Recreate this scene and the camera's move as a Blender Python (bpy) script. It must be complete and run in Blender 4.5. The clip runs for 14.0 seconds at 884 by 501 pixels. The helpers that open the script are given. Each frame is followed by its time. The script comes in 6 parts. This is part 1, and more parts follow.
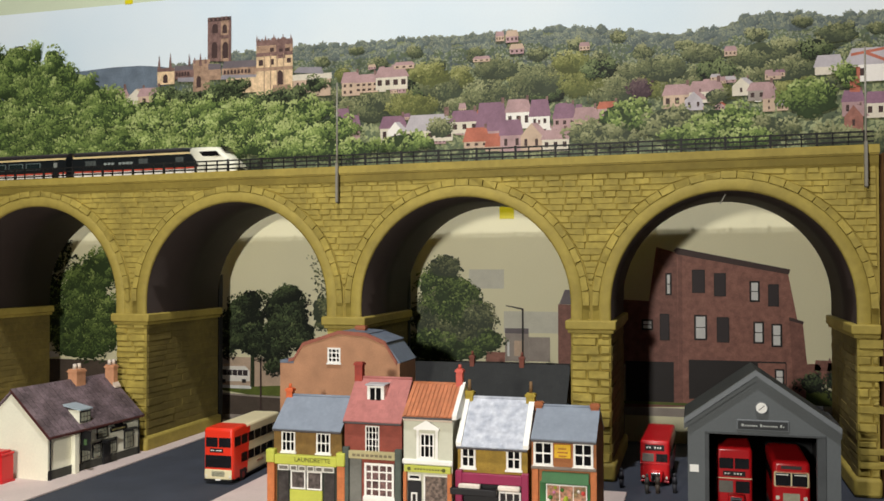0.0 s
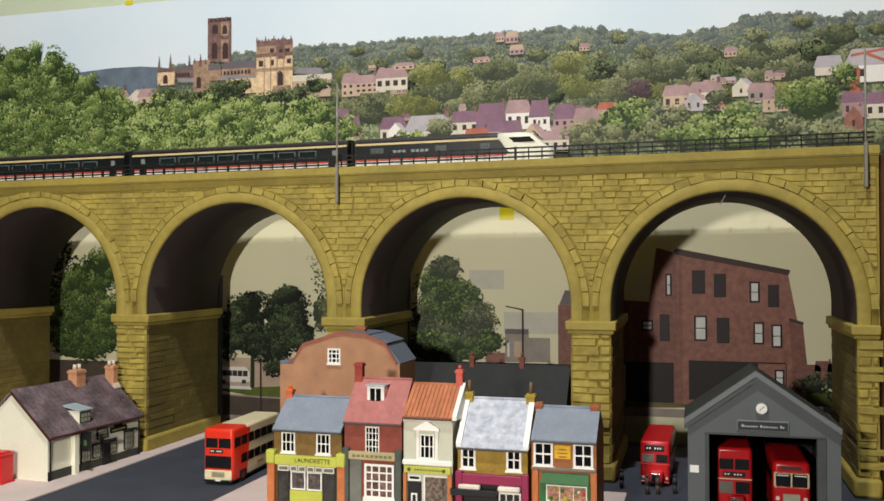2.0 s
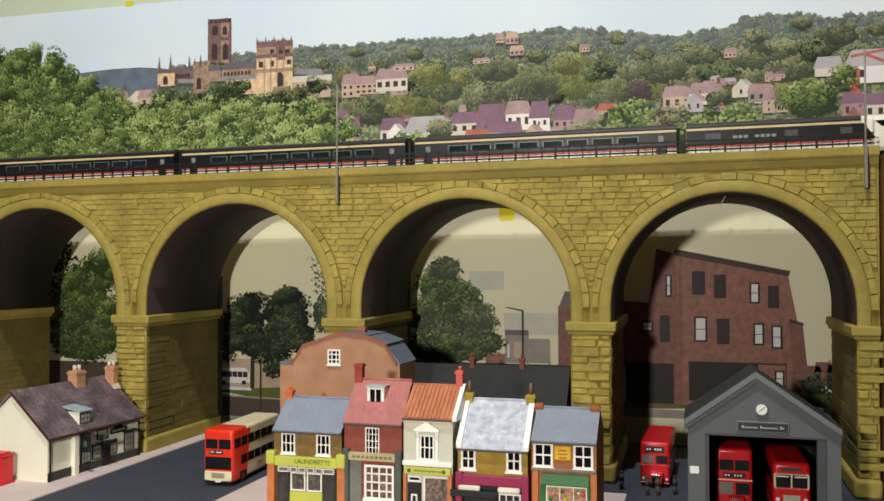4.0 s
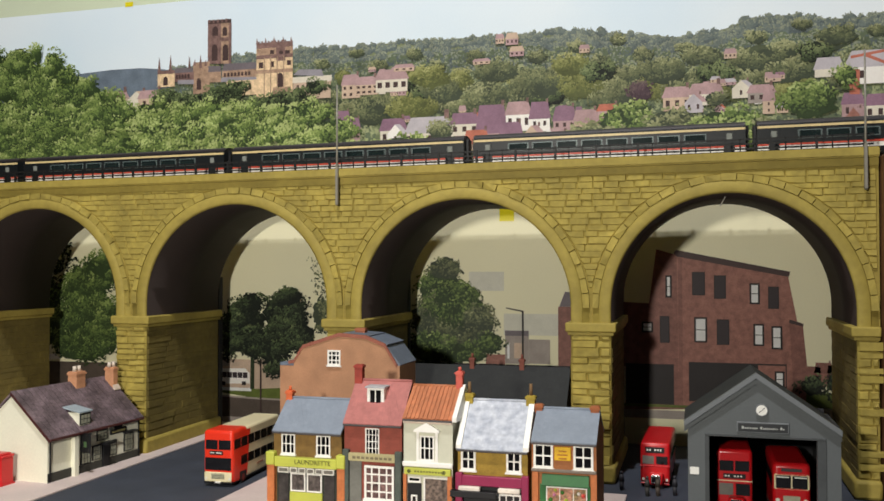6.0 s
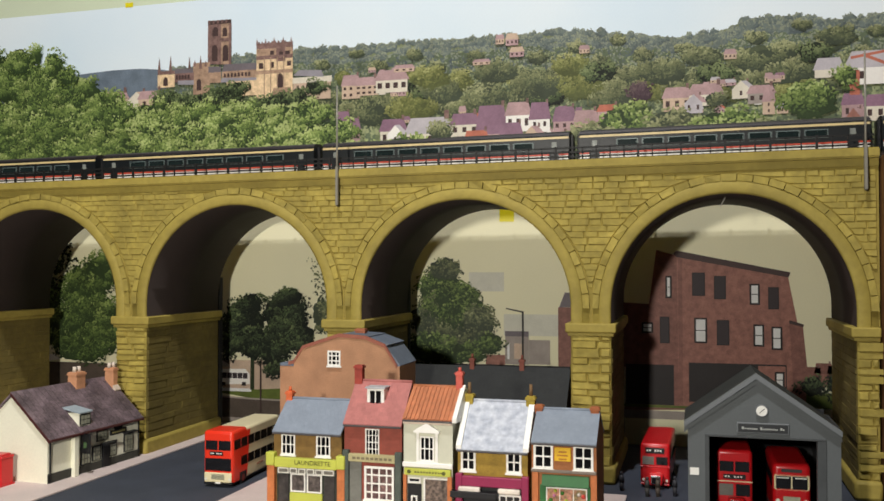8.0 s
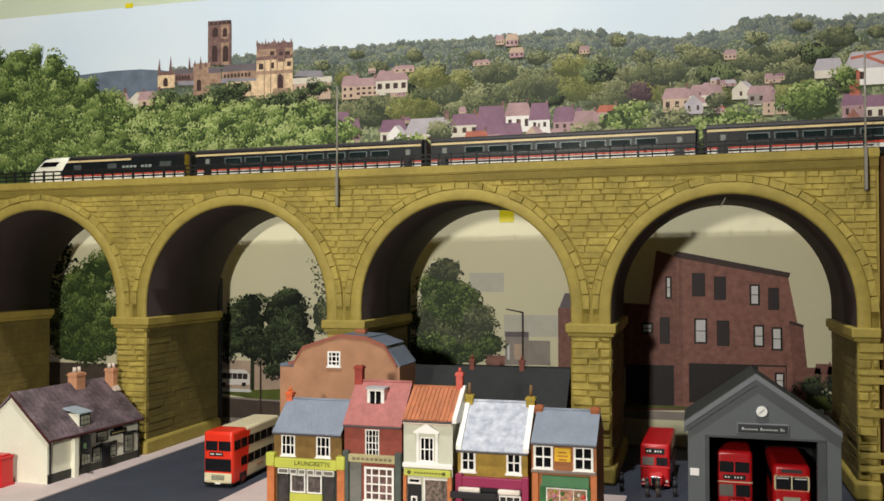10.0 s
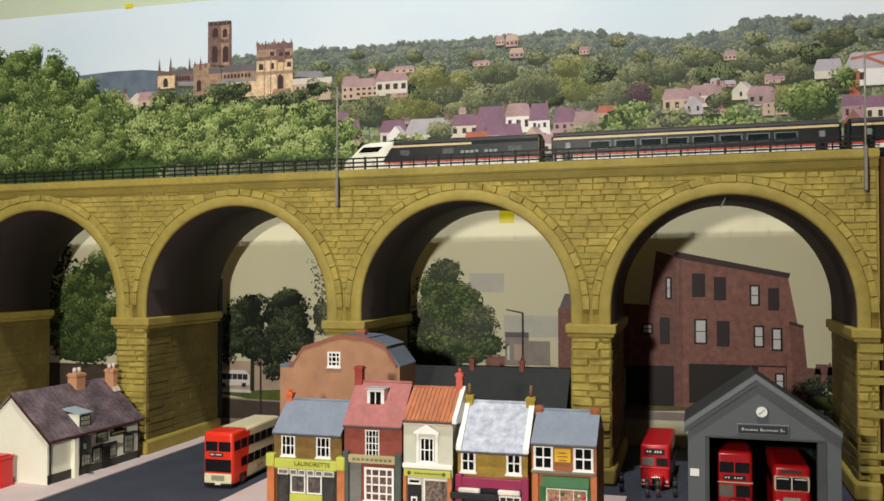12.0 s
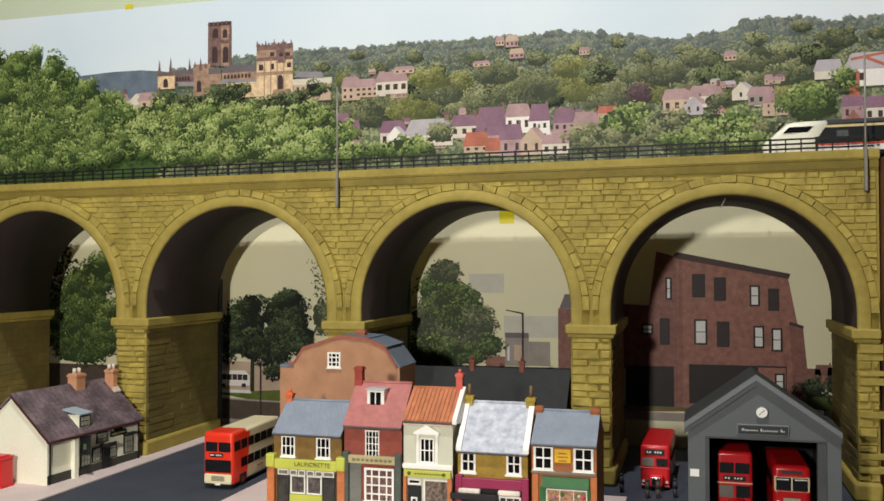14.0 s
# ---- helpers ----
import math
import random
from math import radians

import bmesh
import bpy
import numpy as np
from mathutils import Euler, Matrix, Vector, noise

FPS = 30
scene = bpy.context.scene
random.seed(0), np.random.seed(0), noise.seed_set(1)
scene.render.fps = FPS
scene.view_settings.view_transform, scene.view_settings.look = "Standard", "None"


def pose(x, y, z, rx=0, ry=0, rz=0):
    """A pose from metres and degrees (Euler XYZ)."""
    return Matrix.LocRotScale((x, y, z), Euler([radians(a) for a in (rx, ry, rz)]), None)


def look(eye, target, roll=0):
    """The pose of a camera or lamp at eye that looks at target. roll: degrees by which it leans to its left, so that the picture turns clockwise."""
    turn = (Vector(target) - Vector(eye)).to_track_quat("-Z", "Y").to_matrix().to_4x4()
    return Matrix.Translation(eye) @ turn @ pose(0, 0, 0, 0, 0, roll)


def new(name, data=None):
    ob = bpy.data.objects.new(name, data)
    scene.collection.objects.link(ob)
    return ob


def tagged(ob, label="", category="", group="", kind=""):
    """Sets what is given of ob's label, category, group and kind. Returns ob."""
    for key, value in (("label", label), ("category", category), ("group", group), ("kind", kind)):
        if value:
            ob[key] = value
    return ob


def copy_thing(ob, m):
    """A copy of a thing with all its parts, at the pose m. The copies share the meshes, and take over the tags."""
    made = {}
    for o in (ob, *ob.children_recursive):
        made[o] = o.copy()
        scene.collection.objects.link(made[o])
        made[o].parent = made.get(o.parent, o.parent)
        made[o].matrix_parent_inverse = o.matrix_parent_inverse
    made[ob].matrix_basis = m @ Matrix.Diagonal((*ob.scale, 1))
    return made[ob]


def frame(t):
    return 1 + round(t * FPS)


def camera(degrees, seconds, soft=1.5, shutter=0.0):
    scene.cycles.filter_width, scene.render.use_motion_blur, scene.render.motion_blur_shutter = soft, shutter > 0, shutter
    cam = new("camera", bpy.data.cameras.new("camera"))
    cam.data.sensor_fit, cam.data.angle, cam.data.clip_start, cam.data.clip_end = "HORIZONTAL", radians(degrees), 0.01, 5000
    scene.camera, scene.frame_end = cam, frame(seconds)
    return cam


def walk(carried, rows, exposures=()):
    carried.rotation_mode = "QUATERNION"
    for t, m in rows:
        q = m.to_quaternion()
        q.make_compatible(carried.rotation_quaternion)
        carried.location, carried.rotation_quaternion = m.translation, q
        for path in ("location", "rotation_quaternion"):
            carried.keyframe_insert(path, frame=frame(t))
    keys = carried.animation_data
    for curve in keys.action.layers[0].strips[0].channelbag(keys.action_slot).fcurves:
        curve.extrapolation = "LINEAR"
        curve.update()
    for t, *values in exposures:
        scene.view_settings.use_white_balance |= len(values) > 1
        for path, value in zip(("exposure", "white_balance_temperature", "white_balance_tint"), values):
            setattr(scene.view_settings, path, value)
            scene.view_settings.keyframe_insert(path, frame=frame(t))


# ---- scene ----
# A model railway in OO scale (1:76). Lengths below are in centimetres; CM turns them into metres.
# x runs along the viaduct, y away from its front face, z up from the street.
CM = 0.01
EYE = (68.49, -94.63, 22.37)
cam = camera(52.56, 14.0, soft=1.6, shutter=0.2)


def cam_pose(tilt):
    m = Euler((0, 0, 0.2746)).to_matrix().to_4x4() @ Euler((math.pi / 2 + tilt, 0, 0)).to_matrix().to_4x4()
    m = m @ Euler((0, 0, -0.0016)).to_matrix().to_4x4()
    return Matrix.Translation([c * CM for c in EYE]) @ m


TILT = 0.0221
walk(cam, [(0.0, cam_pose(TILT - 0.0049)), (1.0, cam_pose(TILT - 0.0046)), (3.0, cam_pose(TILT - 0.0036)),
           (5.5, cam_pose(TILT - 0.0025)), (8.0, cam_pose(TILT - 0.0017)), (11.0, cam_pose(TILT - 0.0008)),
           (14.0, cam_pose(TILT))])

# ---- light ----
world = bpy.data.worlds.new("room_air")
scene.world = world
world.use_nodes = True
world.node_tree.nodes["Background"].inputs[0].default_value = (0.9, 0.9, 1.0, 1)
world.node_tree.nodes["Background"].inputs[1].default_value = 0.0008
scene.view_settings.exposure = -0.1


def area_lamp(name, at, to, size, size_y, watts, color):
    data = bpy.data.lights.new(name, "AREA")
    data.shape, data.size, data.size_y, data.energy, data.color = "RECTANGLE", size, size_y, watts, color
    ob = new(name, data)
    ob.matrix_world = look([c * CM for c in at], [c * CM for c in to])
    return ob


# the ceiling lamp over the layout and the lamp on a stand beside the camera
area_lamp("ceiling_lamp_light", (46, -93, 204), (38, 20, 62), 0.045, 0.045, 34.5, (1.0, 0.98, 0.98))
area_lamp("stand_lamp_light", (42, -130, 35), (-25, 10, 40), 0.06, 0.06, 12.5, (1.0, 0.95, 0.86))


# ---- materials ----
def lin(r, g, b):
    return tuple((c / 255 / 12.92) if c / 255 < 0.04045 else ((c / 255 + 0.055) / 1.055) ** 2.4 for c in (r, g, b))


MATS = {}


def mat(name, rgb, rough=0.6, metal=0.0, vary=0.12, scale=60.0, bump=0.15, grain=400.0, rgb2=None, island=0.0, spec=0.4, obj=0.0):
    """Two scales of variation in tone, fine relief; island / obj: tone shift per piece."""
    if name in MATS:
        return MATS[name]
    m = bpy.data.materials.new(name)
    m.use_nodes = True
    nt = m.node_tree
    b = nt.nodes["Principled BSDF"]
    b.inputs["Roughness"].default_value, b.inputs["Metallic"].default_value = rough, metal
    b.inputs["Specular IOR Level"].default_value = spec
    co = nt.nodes.new("ShaderNodeTexCoord")
    n1, n2 = nt.nodes.new("ShaderNodeTexNoise"), nt.nodes.new("ShaderNodeTexNoise")
    n1.inputs["Scale"].default_value, n2.inputs["Scale"].default_value = scale, grain
    n1.inputs["Detail"].default_value, n2.inputs["Detail"].default_value = 5, 3
    where = nt.nodes.new("ShaderNodeNewGeometry").outputs["Position"] if obj else co.outputs["Object"]   # pieces that share a mesh
    nt.links.new(where, n1.inputs["Vector"])
    nt.links.new(where, n2.inputs["Vector"])
    mix = nt.nodes.new("ShaderNodeMix")
    mix.data_type = "RGBA"
    hi = rgb2 or tuple(min(1, c * (1 + vary)) for c in rgb)
    lo = rgb if rgb2 else tuple(c * (1 - vary) for c in rgb)
    mix.inputs[6].default_value, mix.inputs[7].default_value = (*lo, 1), (*hi, 1)
    ramp = nt.nodes.new("ShaderNodeMapRange")
    ramp.inputs[1].default_value, ramp.inputs[2].default_value = 0.3, 0.7
    nt.links.new(n1.outputs[0], ramp.inputs[0])
    nt.links.new(ramp.outputs[0], mix.inputs[0])
    hsv = nt.nodes.new("ShaderNodeHueSaturation")
    nt.links.new(mix.outputs[2], hsv.inputs["Color"])
    mul = nt.nodes.new("ShaderNodeMapRange")
    mul.inputs[3].default_value, mul.inputs[4].default_value = 1 - vary * 0.6, 1 + vary * 0.6
    mul.inputs[1].default_value, mul.inputs[2].default_value = 0.3, 0.7
    nt.links.new(n2.outputs[0], mul.inputs[0])
    value = mul.outputs[0]
    if island or obj:
        if island:
            src = nt.nodes.new("ShaderNodeNewGeometry").outputs["Random Per Island"]
        else:
            src = nt.nodes.new("ShaderNodeObjectInfo").outputs["Random"]
        amount = island or obj
        r2 = nt.nodes.new("ShaderNodeMapRange")
        r2.inputs[3].default_value, r2.inputs[4].default_value = 1 - amount, 1 + amount
        nt.links.new(src, r2.inputs[0])
        mm = nt.nodes.new("ShaderNodeMath")
        mm.operation = "MULTIPLY"
        nt.links.new(value, mm.inputs[0])
        nt.links.new(r2.outputs[0], mm.inputs[1])
        value = mm.outputs[0]
    nt.links.new(value, hsv.inputs["Value"])
    nt.links.new(hsv.outputs[0], b.inputs["Base Color"])
    if bump:
        bp = nt.nodes.new("ShaderNodeBump")
        bp.inputs["Strength"].default_value, bp.inputs["Distance"].default_value = bump, 0.0006
        nt.links.new(n2.outputs[0], bp.inputs["Height"])
        nt.links.new(bp.outputs[0], b.inputs["Normal"])
    MATS[name] = m
    return m


# ---- building helpers ----
def place(x, y, z, rz=0, ry=0):
    return pose(x * CM, y * CM, z * CM, 0, ry, rz)


def thing(name, label, category, x=0, y=0, z=0, rz=0, group="", kind="", ry=0):
    ob = new(name)
    ob.empty_display_size = 0.02
    ob.matrix_basis = place(x, y, z, rz, ry)
    return tagged(ob, label, category, group, kind)


def mesh_of(name, bm, material):
    me = bpy.data.meshes.new(name)
    bmesh.ops.scale(bm, vec=(CM, CM, CM), verts=bm.verts)
    bm.to_mesh(me)
    bm.free()
    for m in material if isinstance(material, (list, tuple)) else [material]:
        me.materials.append(m)
    return me


def part(name, bm, material, parent=None, label="", kind="", at=None):
    ob = new(name, mesh_of(name, bm, material))
    if parent is not None:
        ob.parent = parent
    if at is not None:
        ob.matrix_basis = at
    return tagged(ob, label, "", "", kind)


def box(bm, x0, x1, y0, y1, z0, z1, bevel=0.0, seg=2, mi=0):
    m = Matrix.LocRotScale(((x0 + x1) / 2, (y0 + y1) / 2, (z0 + z1) / 2), None, (abs(x1 - x0), abs(y1 - y0), abs(z1 - z0)))
    vs = bmesh.ops.create_cube(bm, size=1, matrix=m)["verts"]
    es = list({e for v in vs for e in v.link_edges})
    fs = list({f for v in vs for f in v.link_faces})
    for f in fs:
        f.material_index = mi
    if bevel:
        out = bmesh.ops.bevel(bm, geom=es, offset=bevel, segments=seg, affect="EDGES", profile=0.5)
        for f in out["faces"]:
            f.material_index = mi
            f.smooth = seg > 1
    return bm


def boxes(*args, bevel=0.0, seg=1):
    bm = bmesh.new()
    for a in args:
        box(bm, *a, bevel=bevel, seg=seg)
    return bm


def prism(bm, poly, y0, y1, axis="y"):
    """A polygon of (x, z) pushed from y0 to y1 (axis 'x': of (y, z), pushed along x)."""
    def p(a, b, c):
        return (a, c, b) if axis == "y" else (c, a, b)
    lo = [bm.verts.new(p(a, b, y0)) for a, b in poly]
    hi = [bm.verts.new(p(a, b, y1)) for a, b in poly]
    n = len(poly)
    bm.faces.new(lo)
    bm.faces.new(hi[::-1])
    for i in range(n):
        bm.faces.new((lo[(i + 1) % n], lo[i], hi[i], hi[(i + 1) % n]))
    bmesh.ops.recalc_face_normals(bm, faces=bm.faces)
    return bm


def tube(bm, x, y, z0, z1, r, r2=None, n=10, axis="z"):
    m = Matrix.Translation((x, y, (z0 + z1) / 2))
    if axis == "y":
        m = Matrix.Translation((x, (z0 + z1) / 2, y)) @ Euler((math.pi / 2, 0, 0)).to_matrix().to_4x4()
    if axis == "x":
        m = Matrix.Translation(((z0 + z1) / 2, x, y)) @ Euler((0, math.pi / 2, 0)).to_matrix().to_4x4()
    out = bmesh.ops.create_cone(bm, cap_ends=True, segments=n, radius1=r, radius2=r if r2 is None else r2, depth=abs(z1 - z0), matrix=m)
    for v in out["verts"]:
        for f in v.link_faces:
            f.smooth = len(f.verts) == 4
    return bm


stone = mat("ochre_painted_stone", lin(160, 143, 68), 0.75, vary=0.24, scale=25, bump=0.9, grain=160, obj=0.06)
stone_rest = mat("ochre_painted_stone_rest", lin(160, 143, 68), 0.75, vary=0.24, scale=25, bump=0.9, grain=160, island=0.06)
stone_smooth = mat("ochre_smooth_plaster", lin(156, 139, 65), 0.7, vary=0.16, scale=18, bump=0.3, grain=150)
stone_joint = mat("ochre_joint", lin(146, 129, 60), 0.85, vary=0.16, scale=40, bump=0.4)
# brown darkened so that the colour carries the shade inside the vaults
soffit_mat = mat("shaded_vault_brown", lin(42, 32, 28), 0.8, vary=0.15, scale=20, bump=0.2)
asphalt = mat("dark_street_card", lin(57, 62, 73), 0.75, vary=0.18, scale=20, bump=0.3, grain=500)
paving = mat("pale_pavement_card", lin(206, 190, 184), 0.75, vary=0.06, scale=30, bump=0.2)
# unseen room surfaces, set dark to hold down bounce light
room_paint = mat("dark_unseen_wall", lin(66, 64, 58), 0.8, vary=0.04, scale=3, bump=0.1)
room_floor = mat("dark_unseen_floor", lin(70, 66, 62), 0.9, vary=0.2, scale=30)
room_ceiling = mat("dark_unseen_ceiling", lin(84, 82, 76), 0.85, vary=0.03, scale=3, bump=0.1)
# flanks coloured darker than the fronts: the piers' shade is painted in
stone_side_shaded = mat("shaded_flank_stone", lin(106, 93, 44), 0.8, vary=0.2, scale=20, bump=0.7, grain=160, island=0.10)
north_paint = mat("pale_green_room_paint", lin(206, 214, 186), 0.8, vary=0.04, scale=3, bump=0.1)
black_strip = mat("black_backing", lin(16, 15, 15), 0.8, vary=0.2, scale=30)
board_wood = mat("brown_board_wood", lin(110, 74, 44), 0.6, vary=0.25, scale=30)


# ---- the room, the baseboard and the street ----
def room():
    for name, a in (("wall_north", (-300, 360, 34, 44, -90, 225)), ("wall_south", (-300, 360, -310, -300, -90, 225)),
                    ("wall_east", (350, 360, -300, 34, -90, 225)), ("wall_west", (-300, -290, -300, 34, -90, 225))):
        tagged(part(name, boxes(a), north_paint if name == "wall_north" else room_paint), "plain room wall", "wall", kind="structure")
    tagged(part("floor", boxes((-300, 360, -300, 34, -96, -90)), room_floor), "unseen dark grey room floor", "floor", kind="structure")
    tagged(part("ceiling", boxes((-300, 360, -300, 34, 225, 235)), room_ceiling), "unseen dark grey room ceiling", "ceiling", kind="structure")
    tagged(part("ground", boxes((-150, 200, -40, 27.4, -3.0, 0.0)), asphalt), "dark grey street surface on the layout baseboard", "road", kind="structure")


room()
pavement_l = tagged(part("pavement_pub", boxes((-40, 7.1, -24, 27.0, 0.0, 0.22), bevel=0.05), paving), "pale pinkish pavement with a low kerb beside the pub", "pavement", kind="structure")
pavement_r = tagged(part("pavement_shops", boxes((24.4, 62, -34, -5.0, 0.0, 0.22), bevel=0.05), paving), "pale pavement with a low kerb round the shops", "pavement", kind="structure")

# ---- the viaduct ----
PITCH, PIER_L, PIER_R, SPRING, CEN_Z, RAD, DEPTH = 27.69, 0.58, 4.73, 16.65, 18.15, 11.77, 16.8
RING_IN, RING_OUT = RAD + 1.25, RAD + 1.95
X_LEFT, X_RIGHT = -78.0, 85.7


def deck_z(x):
    return 33.42 + 0.0072 * x


def viaduct():
    via = thing("viaduct", "ochre stone model railway viaduct with round arches", "viaduct")
    # spandrel shell: front face with arch openings, barrel and back face as one solid
    N = 40
    for k in range(-3, 3):
        bm = bmesh.new()
        cx = k * PITCH + (PIER_R + PITCH + PIER_L) / 2
        x0, x1 = k * PITCH + PIER_R - 2.07, (k + 1) * PITCH + PIER_L + 2.07
        pts = [(cx - RAD, SPRING)] + [(cx - RAD * math.cos(math.pi * i / N), CEN_Z + RAD * math.sin(math.pi * i / N)) for i in range(N + 1)] + [(cx + RAD, SPRING)]
        outer = []
        for (px, pz) in pts:
            if pz <= SPRING:
                outer.append((x0 if px < cx else x1, SPRING))
            else:
                f = (px - (cx - RAD)) / (2 * RAD)
                outer.append((x0 + f * (x1 - x0), deck_z(x0 + f * (x1 - x0)) - 1.0))
        outer[1] = (x0, deck_z(x0) - 1.0)
        outer[-2] = (x1, deck_z(x1) - 1.0)
        rows = []
        for y in (0.0, DEPTH):
            rows.append(([bm.verts.new((a, y, b)) for a, b in pts], [bm.verts.new((a, y, b)) for a, b in outer]))
        (fi, fo), (bi, bo) = rows
        for i in range(len(pts) - 1):
            bm.faces.new((fi[i], fi[i + 1], fo[i + 1], fo[i]))
            bm.faces.new((bi[i + 1], bi[i], bo[i], bo[i + 1]))
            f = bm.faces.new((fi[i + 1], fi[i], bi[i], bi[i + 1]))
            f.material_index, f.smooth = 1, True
            if i > 0 and i < len(pts) - 2:
                bm.faces.new((fo[i], fo[i + 1], bo[i + 1], bo[i]))
        bmesh.ops.recalc_face_normals(bm, faces=bm.faces)
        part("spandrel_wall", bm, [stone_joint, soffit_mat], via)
    # smooth arch rings and the hood of separate stones round them
    for k in range(-3, 3):
        cx = k * PITCH + (PIER_R + PITCH + PIER_L) / 2
        bm = bmesh.new()
        prof = [(RAD + 0.004, 0.0), (RAD + 0.004, -0.22), (RAD + 0.2, -0.32), (RING_IN - 0.1, -0.32), (RING_IN, -0.2), (RING_IN + 0.02, -0.08), (RING_OUT - 0.05, -0.08), (RING_OUT - 0.05, 0.0)]
        path = [("s", SPRING)] + [("a", math.pi * i / 48) for i in range(49)] + [("e", SPRING)]
        loops = []
        for kind, t in path:
            loop = []
            for r, y in prof:
                if kind == "a":
                    loop.append(bm.verts.new((cx - r * math.cos(t), y, CEN_Z + r * math.sin(t))))
                else:
                    loop.append(bm.verts.new((cx + (-r if kind == "s" else r), y, t)))
            loops.append(loop)
        for a, b in zip(loops, loops[1:]):
            for i in range(len(prof) - 1):
                bm.faces.new((a[i], a[i + 1], b[i + 1], b[i])).smooth = True
        bmesh.ops.recalc_face_normals(bm, faces=bm.faces)
        part("arch_ring", bm, stone_smooth, via)
    # piers with imposts and plinths
    for k in range(-2, 4):
        x = k * PITCH
        bm = bmesh.new()
        box(bm, x + PIER_L, min(x + PIER_R, X_RIGHT - 0.1), 0, DEPTH, 0, 15.4)
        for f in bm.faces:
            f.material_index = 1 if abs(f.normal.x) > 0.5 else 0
        part("pier", bm, [stone_joint, stone_side_shaded], via)
        bm = bmesh.new()
        box(bm, x, min(x + PIER_R + 0.55, X_RIGHT + 0.05), -0.55, DEPTH + 0.4, 15.65, SPRING, bevel=0.16)
        box(bm, x + 0.25, min(x + PIER_R + 0.3, X_RIGHT), -0.28, DEPTH + 0.2, 15.3, 15.65, bevel=0.05)
        part("impost", bm, stone_smooth, via)
        if k >= 0:
            # black strip that stands in the gap behind the pier
            part("rear_card", boxes((x + PIER_L + 0.2, min(x + PIER_R - 0.02, X_RIGHT - 0.2), DEPTH + 0.42, DEPTH + 1.35, 0, 21.2)), black_strip, via, "black strip behind the pier")
        bm = bmesh.new()
        box(bm, x + 0.1, min(x + PIER_R + 0.45, X_RIGHT + 0.05), -0.65, DEPTH + 0.4, 0, 1.9, bevel=0.35)
        part("plinth", bm, stone_smooth, via)
    # coping along the parapet, frieze under it, deck
    bm = bmesh.new()
    for y0, y1 in ((-0.75, 1.1), (DEPTH - 1.1, DEPTH + 0.5)):
        prism(bm, [(X_LEFT, deck_z(X_LEFT) - 1.0), (X_RIGHT, deck_z(X_RIGHT) - 1.0), (X_RIGHT, deck_z(X_RIGHT)), (X_LEFT, deck_z(X_LEFT))], y0, y1)
    bmesh.ops.bevel(bm, geom=[e for e in bm.edges if abs((e.verts[0].co - e.verts[1].co).x) > 9], offset=0.18, segments=2, affect="EDGES")
    part("coping", bm, stone_smooth, via)
    bm = bmesh.new()
    prism(bm, [(X_LEFT, deck_z(X_LEFT) - 1.75), (X_RIGHT, deck_z(X_RIGHT) - 1.75), (X_RIGHT, deck_z(X_RIGHT) - 1.0), (X_LEFT, deck_z(X_LEFT) - 1.0)], -0.2, 0.004)
    part("frieze", bm, stone_smooth, via)
    bm = bmesh.new()
    prism(bm, [(X_LEFT, deck_z(X_LEFT) - 1.5), (X_RIGHT, deck_z(X_RIGHT) - 1.5), (X_RIGHT, deck_z(X_RIGHT) - 1.25), (X_LEFT, deck_z(X_LEFT) - 1.25)], 1.1, DEPTH - 1.1)
    part("deck", bm, mat("grey_ballast", lin(96, 88, 78), 0.9, vary=0.35, scale=300, bump=0.8, grain=900), via)
    rod = bmesh.new()
    tube(rod, 0, 0, -0.55, 0.55, 0.06, n=8)
    part("loose_rod", rod, mat("grey_rod_plastic", lin(170, 166, 156), 0.5), via, at=pose(71.39 * CM, 2.5 * CM, 29.25 * CM, 0, 28, 0))
    return via


VIADUCT = viaduct()

# ---- the printed backdrop sheets ----
SHEET_Y = 26.0      # the prints are laid out on this plane as the camera sees them ...
HANG_Y = 22.0       # ... and hang here, scaled about the eye to keep the camera's view
HANG = (HANG_Y - EYE[1]) / (SHEET_Y - EYE[1])


def hung(sheet):
    sheet.matrix_basis = Matrix.Translation([c * CM * (1 - HANG) for c in EYE]) @ Matrix.Diagonal((HANG, HANG, HANG, 1))
    return sheet



def ink(name, rgb, island=0.0, vary=0.06, scale=60):
    if island:
        vary, scale = 0.2, 42
    return mat("print_" + name, lin(*rgb), 0.55, vary=vary, scale=scale, bump=0.0, grain=500, island=island, spec=0.25)


